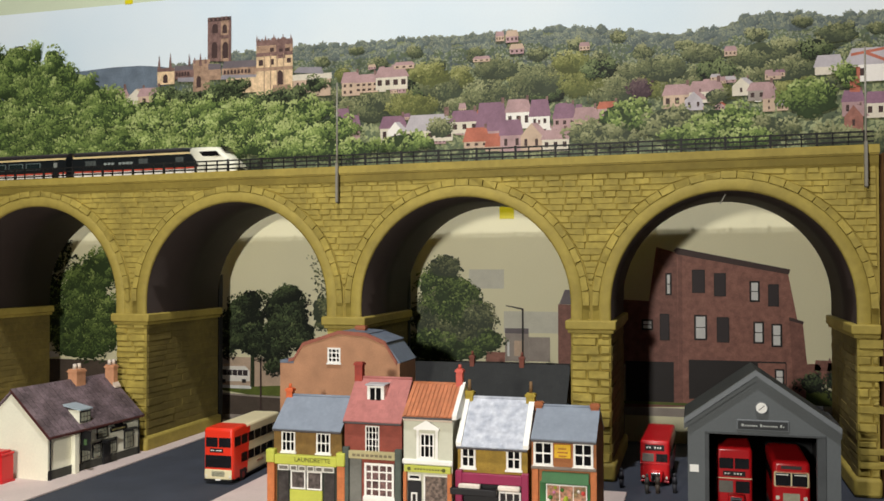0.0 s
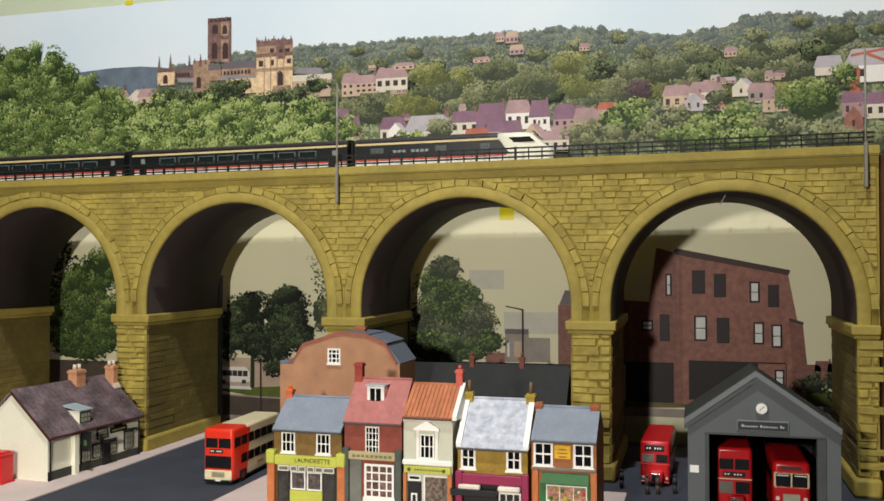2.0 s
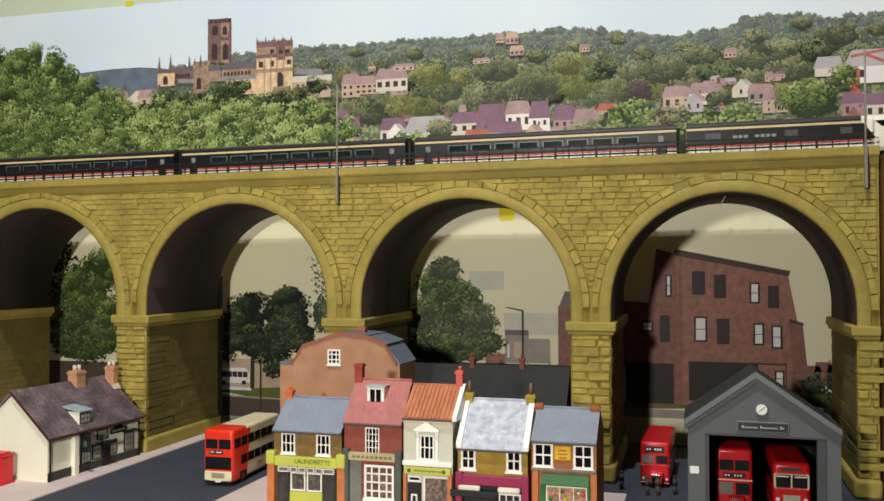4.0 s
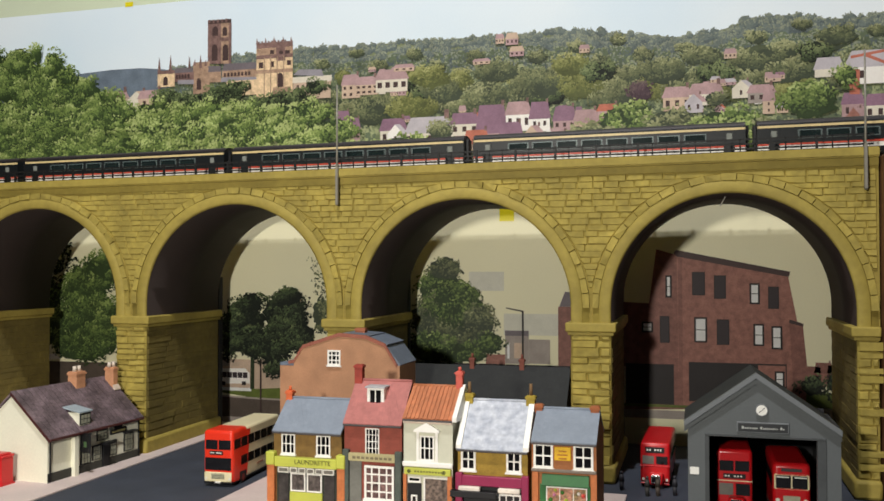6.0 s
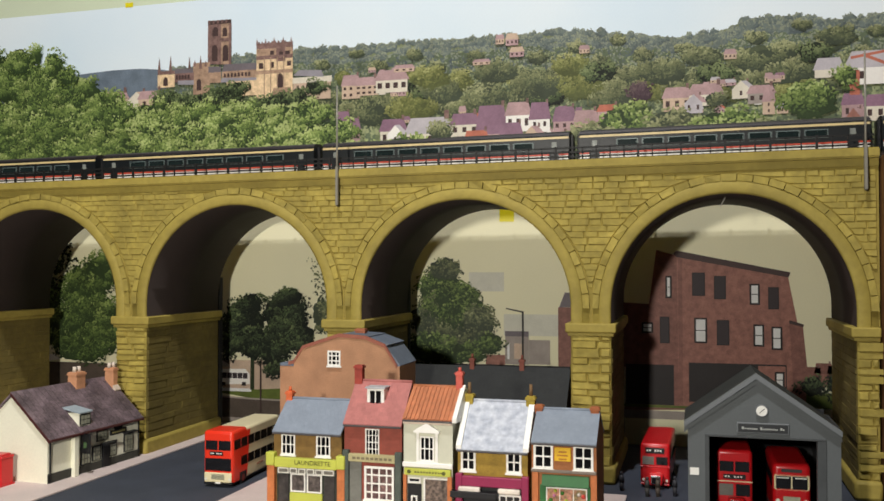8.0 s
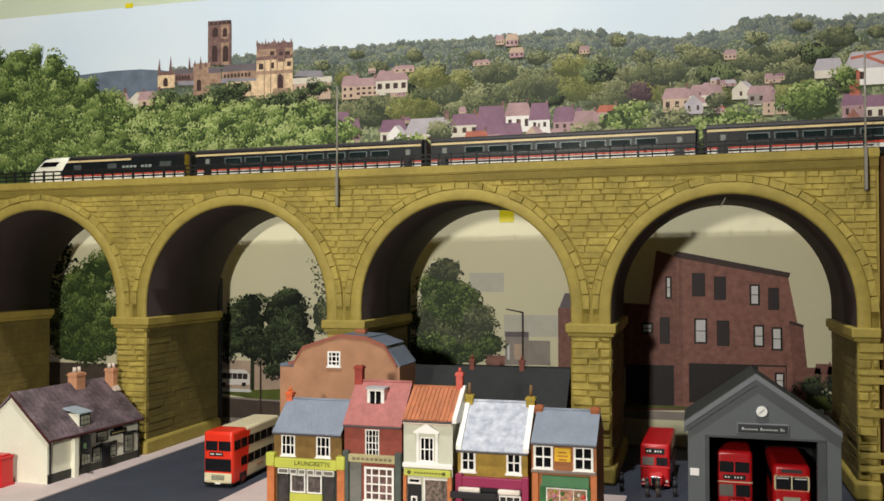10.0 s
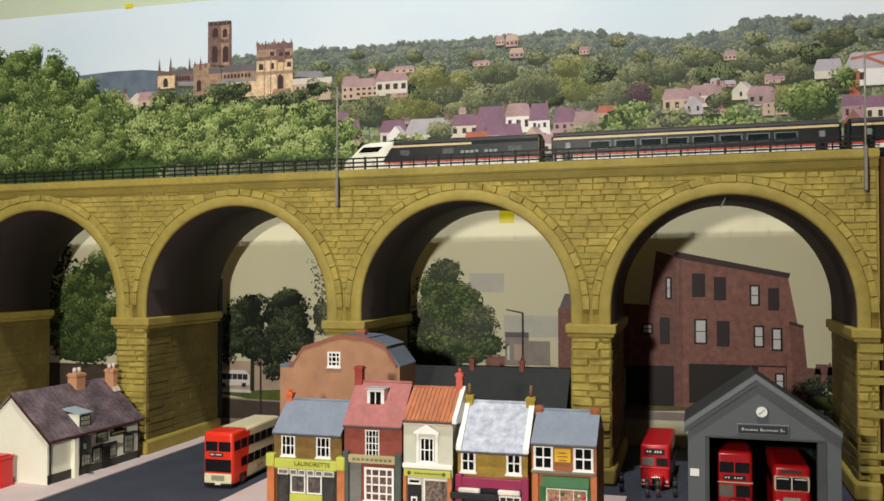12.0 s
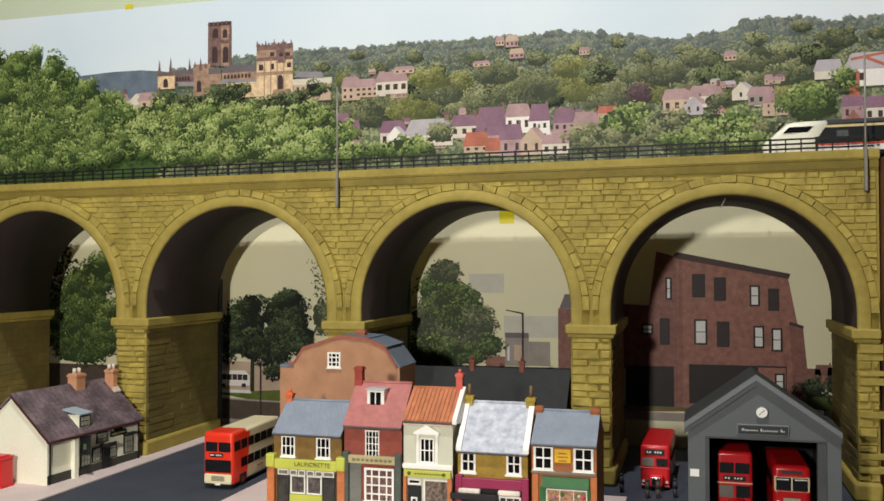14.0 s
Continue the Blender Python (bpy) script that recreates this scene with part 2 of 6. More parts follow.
PALETTE = {
    "sky": mat("print_sky", lin(214, 230, 240), 0.55, vary=0.02, scale=2.2, bump=0.0, rgb2=lin(238, 243, 243), spec=0.25), "sheet": ink("paper", (230, 225, 190), vary=0.03, scale=8),
    "far": ink("far_hill", (104, 116, 128), 0.1), "wood": ink("wood", (116, 124, 92), 0.1),
    "tree": ink("tree", (66, 90, 48), 0.1),
    "deep": ink("deep_green_tree", (44, 54, 34), 0.2),
    "h0": ink("hill_shade", (70, 80, 66), 0.14), "h1": ink("hill_dark", (90, 101, 78), 0.14), "h2": ink("hill_mid", (111, 121, 88), 0.14), "h3": ink("hill_light", (136, 144, 106), 0.14), "h4": ink("hill_bright", (152, 158, 118), 0.12),
    "b0": ink("crest_shade", (84, 94, 94), 0.1), "b1": ink("crest_dark", (102, 112, 106), 0.1), "b2": ink("crest_mid", (119, 127, 114), 0.1), "b3": ink("crest_light", (134, 140, 120), 0.1),
    "plum": ink("plum_tree", (74, 54, 60), 0.25),
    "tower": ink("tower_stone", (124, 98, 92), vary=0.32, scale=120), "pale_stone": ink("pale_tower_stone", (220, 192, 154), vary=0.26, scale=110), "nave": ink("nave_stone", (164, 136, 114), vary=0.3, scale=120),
    "void": ink("opening_dark", (72, 56, 54)), "lead": ink("lead_roof", (146, 142, 148), vary=0.1), "lead_d": ink("lead_roof_dark", (112, 104, 108), vary=0.1),
    "cream": ink("cream_wall", (216, 208, 190), vary=0.08), "pink": ink("pink_roof", (176, 146, 146), vary=0.15), "plum_roof": ink("plum_roof", (140, 108, 126), vary=0.15),
    "grey_roof": ink("grey_roof", (186, 180, 184), vary=0.1), "orange": ink("orange_roof", (180, 108, 88), vary=0.15), "beige": ink("beige_wall", (196, 172, 150), vary=0.12),
    "white": ink("white_wall", (238, 234, 226), vary=0.04), "brick": ink("brick_wall", (150, 104, 92), vary=0.22, scale=130), "brick_d": ink("brick_side", (134, 92, 82), vary=0.2, scale=130),
    "pane": ink("dark_pane", (58, 50, 52)), "bright_pane": ink("bright_pane", (226, 226, 224)), "dark": ink("dark_tone", (46, 42, 42)), "tarmac": ink("tarmac", (84, 74, 66), vary=0.15),
    "grass": ink("verge", (92, 104, 46), vary=0.25), "lilac": ink("lilac_patch", (208, 206, 190)), "grey": ink("grey_wall", (158, 148, 140), vary=0.1),
}


class Print:
    """Flat inked shapes on a sheet, each a hair in front of the one before."""

    def __init__(self, layer):
        self.v, self.f, self.m, self.inks, self.lift = [], [], [], [], (layer if layer <= 3 else layer + 11) * 0.011

    def poly(self, pts, tone):
        n = len(self.v)
        self.lift += 0.000025
        self.v += [(x * CM, (SHEET_Y - 0.02 - self.lift) * CM, z * CM) for x, z in pts]
        self.f.append(tuple(range(n, n + len(pts))))
        if tone not in self.inks:
            self.inks.append(tone)
        self.m.append(self.inks.index(tone))

    def rect(self, x0, z0, x1, z1, tone):
        self.poly([(x0, z0), (x1, z0), (x1, z1), (x0, z1)], tone)

    def leaf(self, x, z, r, tone, rng):
        a, n = rng.random() * 6.3, 5
        ca, sa, w = math.cos(a), math.sin(a), rng.uniform(0.35, 0.7)
        pts = []
        for i in range(n):
            k = rng.uniform(0.7, 1.2)
            u, v = r * k * math.cos(i * 6.283 / n), r * k * w * math.sin(i * 6.283 / n)
            pts.append((x + u * ca - v * sa, z + u * sa + v * ca))
        self.poly(pts, tone)

    def clump(self, x, z, r, tone, rng, n=7, flat=0.8):
        a0 = rng.random() * 6.3
        self.poly([(x + r * rng.uniform(0.55, 1.15) * math.cos(a0 + i * 6.283 / n), z + flat * r * rng.uniform(0.55, 1.15) * math.sin(a0 + i * 6.283 / n)) for i in range(n)], tone)

    def arch(self, x0, z0, x1, z1, tone):
        r = (x1 - x0) / 2
        self.poly([(x0, z0), (x1, z0)] + [((x0 + x1) / 2 + r * math.cos(i * math.pi / 6), z1 - r * 1.3 + 1.3 * r * math.sin(i * math.pi / 6)) for i in range(7)], tone)

    def done(self, name, parent, label=""):
        me = bpy.data.meshes.new(name)
        me.from_pydata(self.v, [], self.f)
        for t in self.inks:
            me.materials.append(PALETTE[t])
        me.polygons.foreach_set("material_index", self.m)
        flip = [p.index for p in me.polygons if p.normal.y > 0]
        if flip:
            bm = bmesh.new()
            bm.from_mesh(me)
            bm.faces.ensure_lookup_table()
            bmesh.ops.reverse_faces(bm, faces=[bm.faces[i] for i in flip])
            bm.to_mesh(me)
            bm.free()
        ob = new(name, me)
        ob.parent = parent
        return tagged(ob, label)


RAMPS = {
    "near": ((48, 63, 36), (66, 83, 45), (86, 105, 56), (109, 128, 68), (136, 153, 87), (168, 180, 116)),
    "olive": ((62, 70, 54), (76, 84, 61), (91, 98, 69), (108, 113, 79), (127, 131, 93), (150, 152, 112)),
    "dark": ((24, 30, 22), (36, 44, 30), (50, 61, 40), (66, 79, 50), (86, 99, 64), (112, 123, 82)),
    "plum": ((64, 48, 55), (70, 54, 60), (78, 60, 66), (86, 68, 72), (96, 80, 80), (110, 96, 88)),
    "gold": ((84, 90, 52), (98, 103, 58), (112, 116, 66), (128, 131, 78), (146, 148, 92), (168, 168, 112)),
}
for key, steps in RAMPS.items():
    for n, rgb in enumerate(steps):
        PALETTE["%s%d" % (key, n)] = ink("%s_leaf_%d" % (key, n), rgb, 0.05)


def printed_tree(parent, layer, x, z, rx, rz, seed, ramp="near", leaf=0.3, name="printed_tree", fill=1.0, label="", bright=0.0, dome=False, lobe=1.0):
    """A crown of overlapping lobes, each lit from above and in shade below, inked leaf by leaf."""
    rng = random.Random(seed)
    p = Print(layer)
    wob = [rng.uniform(0.78, 1.04) for _ in range(36)]
    if fill > 0.65:
        p.poly([(x + rx * 0.86 * wob[i] * math.cos(i * 6.283 / 36), z + rz * 0.86 * wob[i] * math.sin(i * 6.283 / 36)) for i in range(36)], ramp + ("1" if dome else "0"))
    if dome:
        p.poly([(x + 0.15 * rx + rx * 0.9 * wob[i] * math.cos(i * 6.283 / 36), z - 0.3 * rz + rz * 0.8 * wob[i] * math.sin(i * 6.283 / 36)) for i in range(36)], ramp + "0")
    w_dome, w_lobe = (0.8, 0.34) if dome else (0.3, 0.8)
    size = lobe * (0.42 * min(rx, rz) if dome else 0.95)
    count = max(5, int(2.1 * rx * rz / size ** 2))
    spots = []
    for _ in range(count):
        a, d = rng.random() * 6.283, math.sqrt(rng.random()) * 0.95
        spots.append((d * math.cos(a), d * math.sin(a), size * rng.uniform(0.65, 1.35), rng.gauss(0, 0.11)))
    for sx, sz, r, own in sorted(spots, key=lambda q: -q[1]):
        for _ in range(max(4, int(fill * 2.3 * r * r / leaf ** 2))):
            a, d = rng.random() * 6.283, math.sqrt(rng.random()) * 1.08
            vx, vz = d * math.cos(a), d * math.sin(a)
            px, pz = x + rx * sx * 0.9 + r * vx * 1.15, z + rz * sz * 0.9 + r * vz * 0.9
            ux, uz = (px - x) / rx, (pz - z) / rz
            t = 0.44 + bright + own + w_dome * (0.42 * uz - 0.14 * ux) + w_lobe * (0.42 * vz - 0.14 * vx) + rng.gauss(0, 0.05)
            step = max(0, min(5, int(t * 6)))
            p.leaf(px, pz, leaf * rng.uniform(0.6, 1.1), "%s%d" % (ramp, step), rng)
    return p.done(name, parent, label)


def printed_house(parent, layer, x0, z0, x1, z1, wall="cream", roof="plum_roof", rise=0.45, slant=0.5, wins=2, storeys=1, chimney=True, gable=False):
    """A printed house: wall, roof over it, windows and a chimney; z1 is the ridge."""
    p = Print(layer)
    eave = z0 + (z1 - z0) * (1 - rise)
    w = x1 - x0
    p.rect(x0, z0, x1, eave, wall)
    if gable:
        p.poly([(x0, eave), (x1, eave), ((x0 + x1) / 2, z1)], wall)
        p.poly([((x0 + x1) / 2, z1), (x1, eave), (x1 + w * 0.35, eave), ((x0 + x1) / 2 + w * 0.3, z1)], roof)
    else:
        p.poly([(x0 - 0.06 * w, eave), (x1 + 0.06 * w, eave), (x1 - slant * 0.2 * w, z1), (x0 + slant * 0.2 * w, z1)], roof)
    for s in range(storeys):
        for i in range(wins):
            cx, h = x0 + w * (i + 0.5) / wins, (eave - z0) / storeys
            p.rect(cx - 0.07 * w, z0 + h * (s + 0.35), cx + 0.07 * w, z0 + h * (s + 0.8), "void")
    if chimney:
        cx = x0 + 0.82 * w
        p.rect(cx, z1 - 0.05 * w, cx + 0.1 * w, z1 + 0.14 * w, "tower")
    return p.done("printed_house", parent)


def skyline(x, knots):
    for (a, za), (b, zb) in zip(knots, knots[1:]):
        if a <= x <= b:
            return za + (zb - za) * (x - a) / (b - a)
    return knots[0][1] if x < knots[0][0] else knots[-1][1]


def landscape_sheet():
    sheet = hung(thing("backdrop_poster", "printed landscape poster of a cathedral city among wooded hills", "poster"))
    rng = random.Random(4)
    part("sheet", boxes((-125, 140, SHEET_Y, SHEET_Y + 0.3, 31.8, 63.4)), PALETTE["sky"], sheet, "pale blue sky paper")
    p = Print(1)
    far = [(-47.27, 53.25), (-28.55, 53.07), (-23.29, 53.38), (-19.15, 53.57), (-14.07, 53.52), (-10.08, 53.1), (-6.14, 52.33)]
    p.poly(far + [(-6.12, 47.4), (-47.22, 49.5)], "far")
    p.done("printed_far_hill", sheet, "hazy blue printed hill")
    hill = [(-9.09, 52.95), (-1.32, 53.33), (2.47, 54.28), (7.14, 54.56), (13.53, 54.55), (18.87, 54.35), (24.1, 54.48), (29.22, 54.61), (35.05, 54.52), (39.93, 54.49), (43.92, 54.51), (48.62, 54.48), (53.23, 54.3), (57.73, 53.81), (62.15, 53.19), (66.48, 52.58), (70.73, 52.86), (72.82, 53.29), (74.9, 54.16), (77.64, 54.45), (81.67, 54.28), (84.96, 53.52), (87.57, 53.46), (91.29, 53.6), (95.81, 53.66)]
    p = Print(1.5)
    p.poly([(-49.51, 49.62), (-5.15, 47.35), (-5.08, 34.42), (-49.33, 35.54)], "tree")
    p.done("printed_bank", sheet, "printed green bank under the trees")
    p = Print(2)
    p.poly(hill + [(95.59, 35.98), (-9, 37.99)], "wood")
    p.done("printed_hillside", sheet, "printed green wooded hillside")
    # woods in rows, small and blue-green on the crest, larger and yellower below
    p = Print(3)
    x_a, x_b = hill[0][0], hill[-1][0]
    for row in range(17):
        f = row / 16
        count = 0
        r = 0.55 + 1.25 * f
        x = x_a + rng.uniform(0, 1)
        tones = ("b0", "b1", "b2", "b3", "b3") if f < 0.16 else ("b0", "h1", "b2", "b3", "h3") if f < 0.36 else ("h0", "h1", "h2", "h3", "h4")
        while x < x_b:
            zs = skyline(x, hill)
            z = zs - (zs - 37.5) * f ** 1.15 + rng.uniform(-0.5, 0.15)
            count += 1
            p.lift = 0.036 + row * 0.007 + (count % 7) * 0.00095
            rr = r * rng.uniform(0.55, 1.45)
            own = rng.gauss(0, 0.16)
            p.clump(x + 0.12 * rr, z - rr * 0.3, rr * 1.1, tones[0], rng, 11, 0.8)
            p.clump(x, z, rr * 0.95, tones[1], rng, 11, 0.85)
            for _ in range(int(16 + 14 * rr)):
                a, d = rng.random() * 6.283, math.sqrt(rng.random())
                ux, uz = d * math.cos(a), d * math.sin(a)
                t = 0.42 + 0.5 * uz - 0.2 * ux + own + rng.gauss(0, 0.1)
                p.leaf(x + rr * ux, z + 0.85 * rr * uz, max(0.16, rr * 0.2), tones[max(0, min(4, int(t * 5)))], rng)
            x += rr * rng.uniform(0.95, 1.7)
    p.done("printed_woodland", sheet, "printed wooded hillside with rounded trees")
    # scattered farther roofs
    far_roofs = [(42.33, 53.29, 43.52, 54.63), (43.76, 53, 45.49, 54.68), (53.82, 51.26, 55.18, 52.34), (39.12, 50.6, 41.52, 51.39), (23.67, 50.53, 24.79, 51.25), (27.52, 50.33, 30.56, 51.33), (72.38, 49.27, 73.9, 50.54), (44.31, 51.39, 46.27, 52.77)]
    for i, r in enumerate(far_roofs):
        printed_house(sheet, 18 + 0.06 * i, *r, wall=("beige", "pink", "beige")[i % 3], roof=("pink", "beige", "pink")[i % 3], wins=3, rise=0.5, chimney=False)
    # middle trees of the right-hand valley
    mids = [(47.43, 47.75, 3.87, 2.39), (40.71, 46.57, 3.35, 2.16), (53.95, 47.37, 4.13, 2.03), (34.21, 47.32, 3.28, 1.87), (27.52, 48.9, 3.04, 1.75), (58.43, 45.22, 3.25, 2.22), (24.1, 45.44, 3.42, 2.57), (32.56, 49.41, 3.47, 1.54), (64.29, 48.26, 3.45, 1.71), (71.38, 47.46, 2.93, 1.72), (76.23, 49.34, 3.8, 1.76), (69.3, 50.16, 2.81, 1.28), (52.44, 49.75, 3.03, 1.33), (42.32, 49.61, 3.17, 1.52), (82.95, 49.61, 2.25, 1.41), (79.6, 47.32, 2.68, 1.55), (74.83, 46.16, 2.33, 1.45), (30.05, 45.14, 3.83, 1.88), (37.48, 43.98, 3.23, 1.57), (56.21, 48.76, 2.69, 1.34), (85.6, 51.56, 2.61, 1.22), (67.14, 45.49, 2.84, 1.61)]
    for i, e in enumerate(mids):
        printed_tree(sheet, 7.8 + i * 0.26, *e, seed=i + 50, ramp=("olive", "olive", "gold", "olive", "dark")[i % 5], leaf=0.24, bright=(0.0, 0.1, -0.06, -0.04, 0.3)[i % 5], dome=True)
    x_c, x_d, z_lo = hill[0][0] + 8, hill[-1][0], 44.5
    for i in range(60):
        x = x_c + (x_d - x_c) * ((i * 0.618) % 1.0)
        f = (i + 0.5) / 60
        zs = skyline(x, hill) - 0.6
        r = 0.9 + 1.5 * f
        printed_tree(sheet, 3.2 + 4.5 * f, x, zs - (zs - z_lo) * f, r * rng.uniform(0.9, 1.4), r * rng.uniform(0.6, 0.85), seed=i + 800, ramp="olive" if f < 0.35 else ("olive", "dark", "olive", "gold", "olive")[i % 5], leaf=0.2, bright=(0.06, 0.14 if f < 0.35 else 0.32, -0.04, 0.0, 0.12)[i % 5] + 0.1 * (1 - f), dome=True)
    printed_tree(sheet, 15, *(61.66, 45.72, 1.61, 1.4), seed=91, ramp="plum", leaf=0.24, dome=True, label="dark plum-coloured printed tree")
    # the town
    for n, (r, wall, roof, kw) in enumerate((
            ((19.58, 46.92, 22.37, 50.35), "beige", "pink", dict(wins=3, storeys=2)), ((21.68, 47.26, 25.13, 49.9), "beige", "pink", dict(wins=4, storeys=2)),
            ((24.79, 47.5, 29.55, 50.69), "cream", "pink", dict(wins=4)), ((18.7, 41.43, 20.81, 45.14), "cream", "plum_roof", dict(storeys=2)),
            ((20.46, 40.55, 22.37, 44.07), "pink", "plum_roof", dict()), ((25.47, 39.79, 29.37, 43.67), "cream", "plum_roof", dict(wins=3)),
            ((26.5, 39.81, 28.87, 42.81), "white", "grey_roof", dict(gable=True, wins=1, chimney=False)), ((29.38, 39.85, 36.17, 43.65), "cream", "grey_roof", dict(wins=5, rise=0.6)),
            ((35.85, 40.8, 39.89, 43.98), "cream", "plum_roof", dict(wins=3, rise=0.5)), ((39.58, 39.23, 43.87, 44.9), "pink", "plum_roof", dict(rise=0.7, wins=4)),
            ((43.73, 41.11, 47.17, 45.16), "white", "pink", dict(wins=3)), ((47.03, 39.77, 49.8, 44.98), "white", "plum_roof", dict(wins=2, storeys=2)),
            ((50.28, 39.78, 53.31, 44.2), "pink", "plum_roof", dict(wins=3, storeys=2)), ((53.02, 39.66, 56.31, 43.6), "beige", "pink", dict(wins=3)),
            ((37.8, 38.7, 41.33, 41.52), "beige", "orange", dict(rise=0.7, wins=3)), ((40.86, 38.17, 43.24, 40.6), "beige", "orange", dict(rise=0.75, wins=2)),
            ((42.93, 38.06, 46.07, 42.39), "pink", "plum_roof", dict(rise=0.5, wins=2)), ((45.77, 37.97, 48.71, 41.79), "beige", "pink", dict(wins=2, gable=True)),
            ((48.72, 37.83, 52.39, 40.74), "cream", "pink", dict(wins=3)), ((56.19, 42.1, 59, 44.21), "pink", "orange", dict(wins=2)),
            ((64.71, 42.85, 68.26, 46), "beige", "pink", dict(wins=3)), ((68, 43.39, 72.19, 46.26), "cream", "pink", dict(wins=4, rise=0.5)),
            ((67.42, 42.49, 69.66, 44.96), "grey_roof", "pink", dict(gable=True)), ((73.32, 44.09, 75.5, 46.39), "cream", "grey_roof", dict(gable=True, wins=1)),
            ((75.24, 43.35, 78.48, 45.7), "grey", "pink", dict(wins=3)), ((77.01, 41.91, 78.47, 44.87), "beige", "pink", dict(storeys=2, wins=1)),
            ((83.2, 46.19, 86.45, 48.66), "cream", "grey_roof", dict(wins=0, rise=0.6, chimney=False)), ((86.87, 45.09, 93.21, 49.27), "white", "grey_roof", dict(wins=2, rise=0.5, chimney=False)),
            ((86.3, 40.85, 88.84, 44.08), "pink", "plum_roof", dict(wins=2)), ((88.88, 40.54, 92.53, 43.8), "cream", "plum_roof", dict(wins=3)), ((86.54, 39.03, 88.7, 42.23), "brick", "pink", dict(gable=True, wins=1)),
            ((-20.56, 47.37, -16.05, 50.09), "beige", "pink", dict(wins=3)), ((-16.47, 46.51, -12.82, 49.87), "cream", "beige", dict(wins=2, gable=True)), ((-14.25, 47.07, -10.04, 49.92), "beige", "pink", dict(wins=2)))):
        printed_house(sheet, 15.8 + 0.05 * n, *r, wall=wall, roof=roof, **kw)
    # the crowded roofs between them
    for (x0, z0, x1, z1), n in (((26.67, 38.3, 55.5, 43.6), 46), ((64.42, 41.88, 79.14, 46.31), 16), ((19.05, 46.53, 29.71, 50.71), 10), ((-20.56, 46.71, -9.84, 49.74), 6)):
        for i in range(n):
            w, h = rng.uniform(0.7, 1.7), rng.uniform(0.8, 1.5)
            x, z = rng.uniform(x0, x1), rng.uniform(z0, z1)
            printed_house(sheet, 13.6 + 0.045 * i, x, z, x + w, z + h, wall=rng.choice(("cream", "beige", "pink", "white", "beige")), roof=rng.choice(("plum_roof", "pink", "pink", "grey_roof", "orange")), wins=rng.choice((1, 2, 3)), rise=rng.uniform(0.4, 0.65), gable=rng.random() < 0.25)
    p = Print(17.7)
    for q in ([(87.38, 48.67), (91.24, 49.26), (91.23, 48.91), (87.38, 48.32)], [(88.81, 49), (91.22, 47.86), (91.22, 47.44), (88.8, 48.58)], [(87.24, 46.99), (88.4, 46.92), (88.36, 43.82), (87.2, 43.89)]):
        p.poly(q, "orange")
    p.done("printed_red_girders", sheet, "printed red girders on a white shed")
    cathedral(sheet)
    # near trees over the town's foot
    for i, (e, leaf) in enumerate((((34.37, 41.51, 2.13, 1.49), 0.4), ((82.23, 43.73, 3.7, 2.49), 0.5), ((54.67, 40.1, 3, 1.69), 0.5), ((59.88, 42.14, 4.1, 2.49), 0.5), ((65.68, 41.13, 4.27, 2.3), 0.55), ((72.72, 40.81, 4.81, 2.23), 0.5),
                                   ((78.52, 39.83, 3.09, 1.72), 0.5), ((68.51, 39.16, 4.9, 1.69), 0.55), ((58.02, 39.44, 4.41, 1.61), 0.5), ((74.77, 38.54, 4.76, 1.39), 0.5), ((84.81, 38.49, 3.9, 1.38), 0.5), ((29.2, 39.8, 5, 1.4), 0.5), ((71.22, 44.17, 1.4, 1.09), 0.4), ((86.84, 46.17, 1.44, 1.46), 0.4), ((90.09, 37.93, 3.8, 1.23), 0.5))):
        printed_tree(sheet, 19 + i * 0.85, *e, seed=i + 120, ramp=("olive", "near")[i % 2], leaf=leaf * 0.6, bright=(0.08, 0.02)[i % 2], dome=i == 1, lobe=0.8)
    # the bank of bright trees in front of the cathedral
    for i, e in enumerate(((-9.06, 48.24, 3.51, 1.72), (0.61, 48.33, 4.13, 1.81), (7.16, 46.72, 4.57, 1.44), (-4.66, 47.32, 3.84, 1.69), (9.91, 47.41, 3.08, 1), (15.33, 48.78, 1.96, 1.21), (12.64, 47.68, 1.8, 1.4), (2.49, 49.51, 2.25, 1.06))):
        printed_tree(sheet, 19 + i * 0.85, *e, seed=i + 220, ramp="dark", leaf=0.25, bright=0.08, lobe=0.75)
    for i, e in enumerate(((14.44, 45.1, 4.44, 1.92), (9.92, 44.48, 4.88, 2.26), (18.88, 42.42, 3.49, 1.97), (2.51, 45.68, 4.84, 2.29), (-4.17, 45.57, 5.34, 2.81), (-11.02, 45.46, 5.87, 3.01), (6.25, 42.55, 5.49, 2.27), (13.55, 41.57, 5.33, 2.08), (-1.27, 42.44, 5.65, 2.47), (-9.03, 42.33, 6.21, 2.49), (-15.01, 42.57, 5.37, 2.74), (2.53, 40.16, 6.12, 1.61), (9.93, 39.46, 5.94, 1.43), (17.56, 39.43, 4.72, 1.29), (-6.08, 39.79, 6.14, 1.65), (22.38, 39.25, 3.44, 1.17))):
        printed_tree(sheet, 26 + i * 0.85, *e, seed=i + 320, leaf=0.27, bright=0.09)
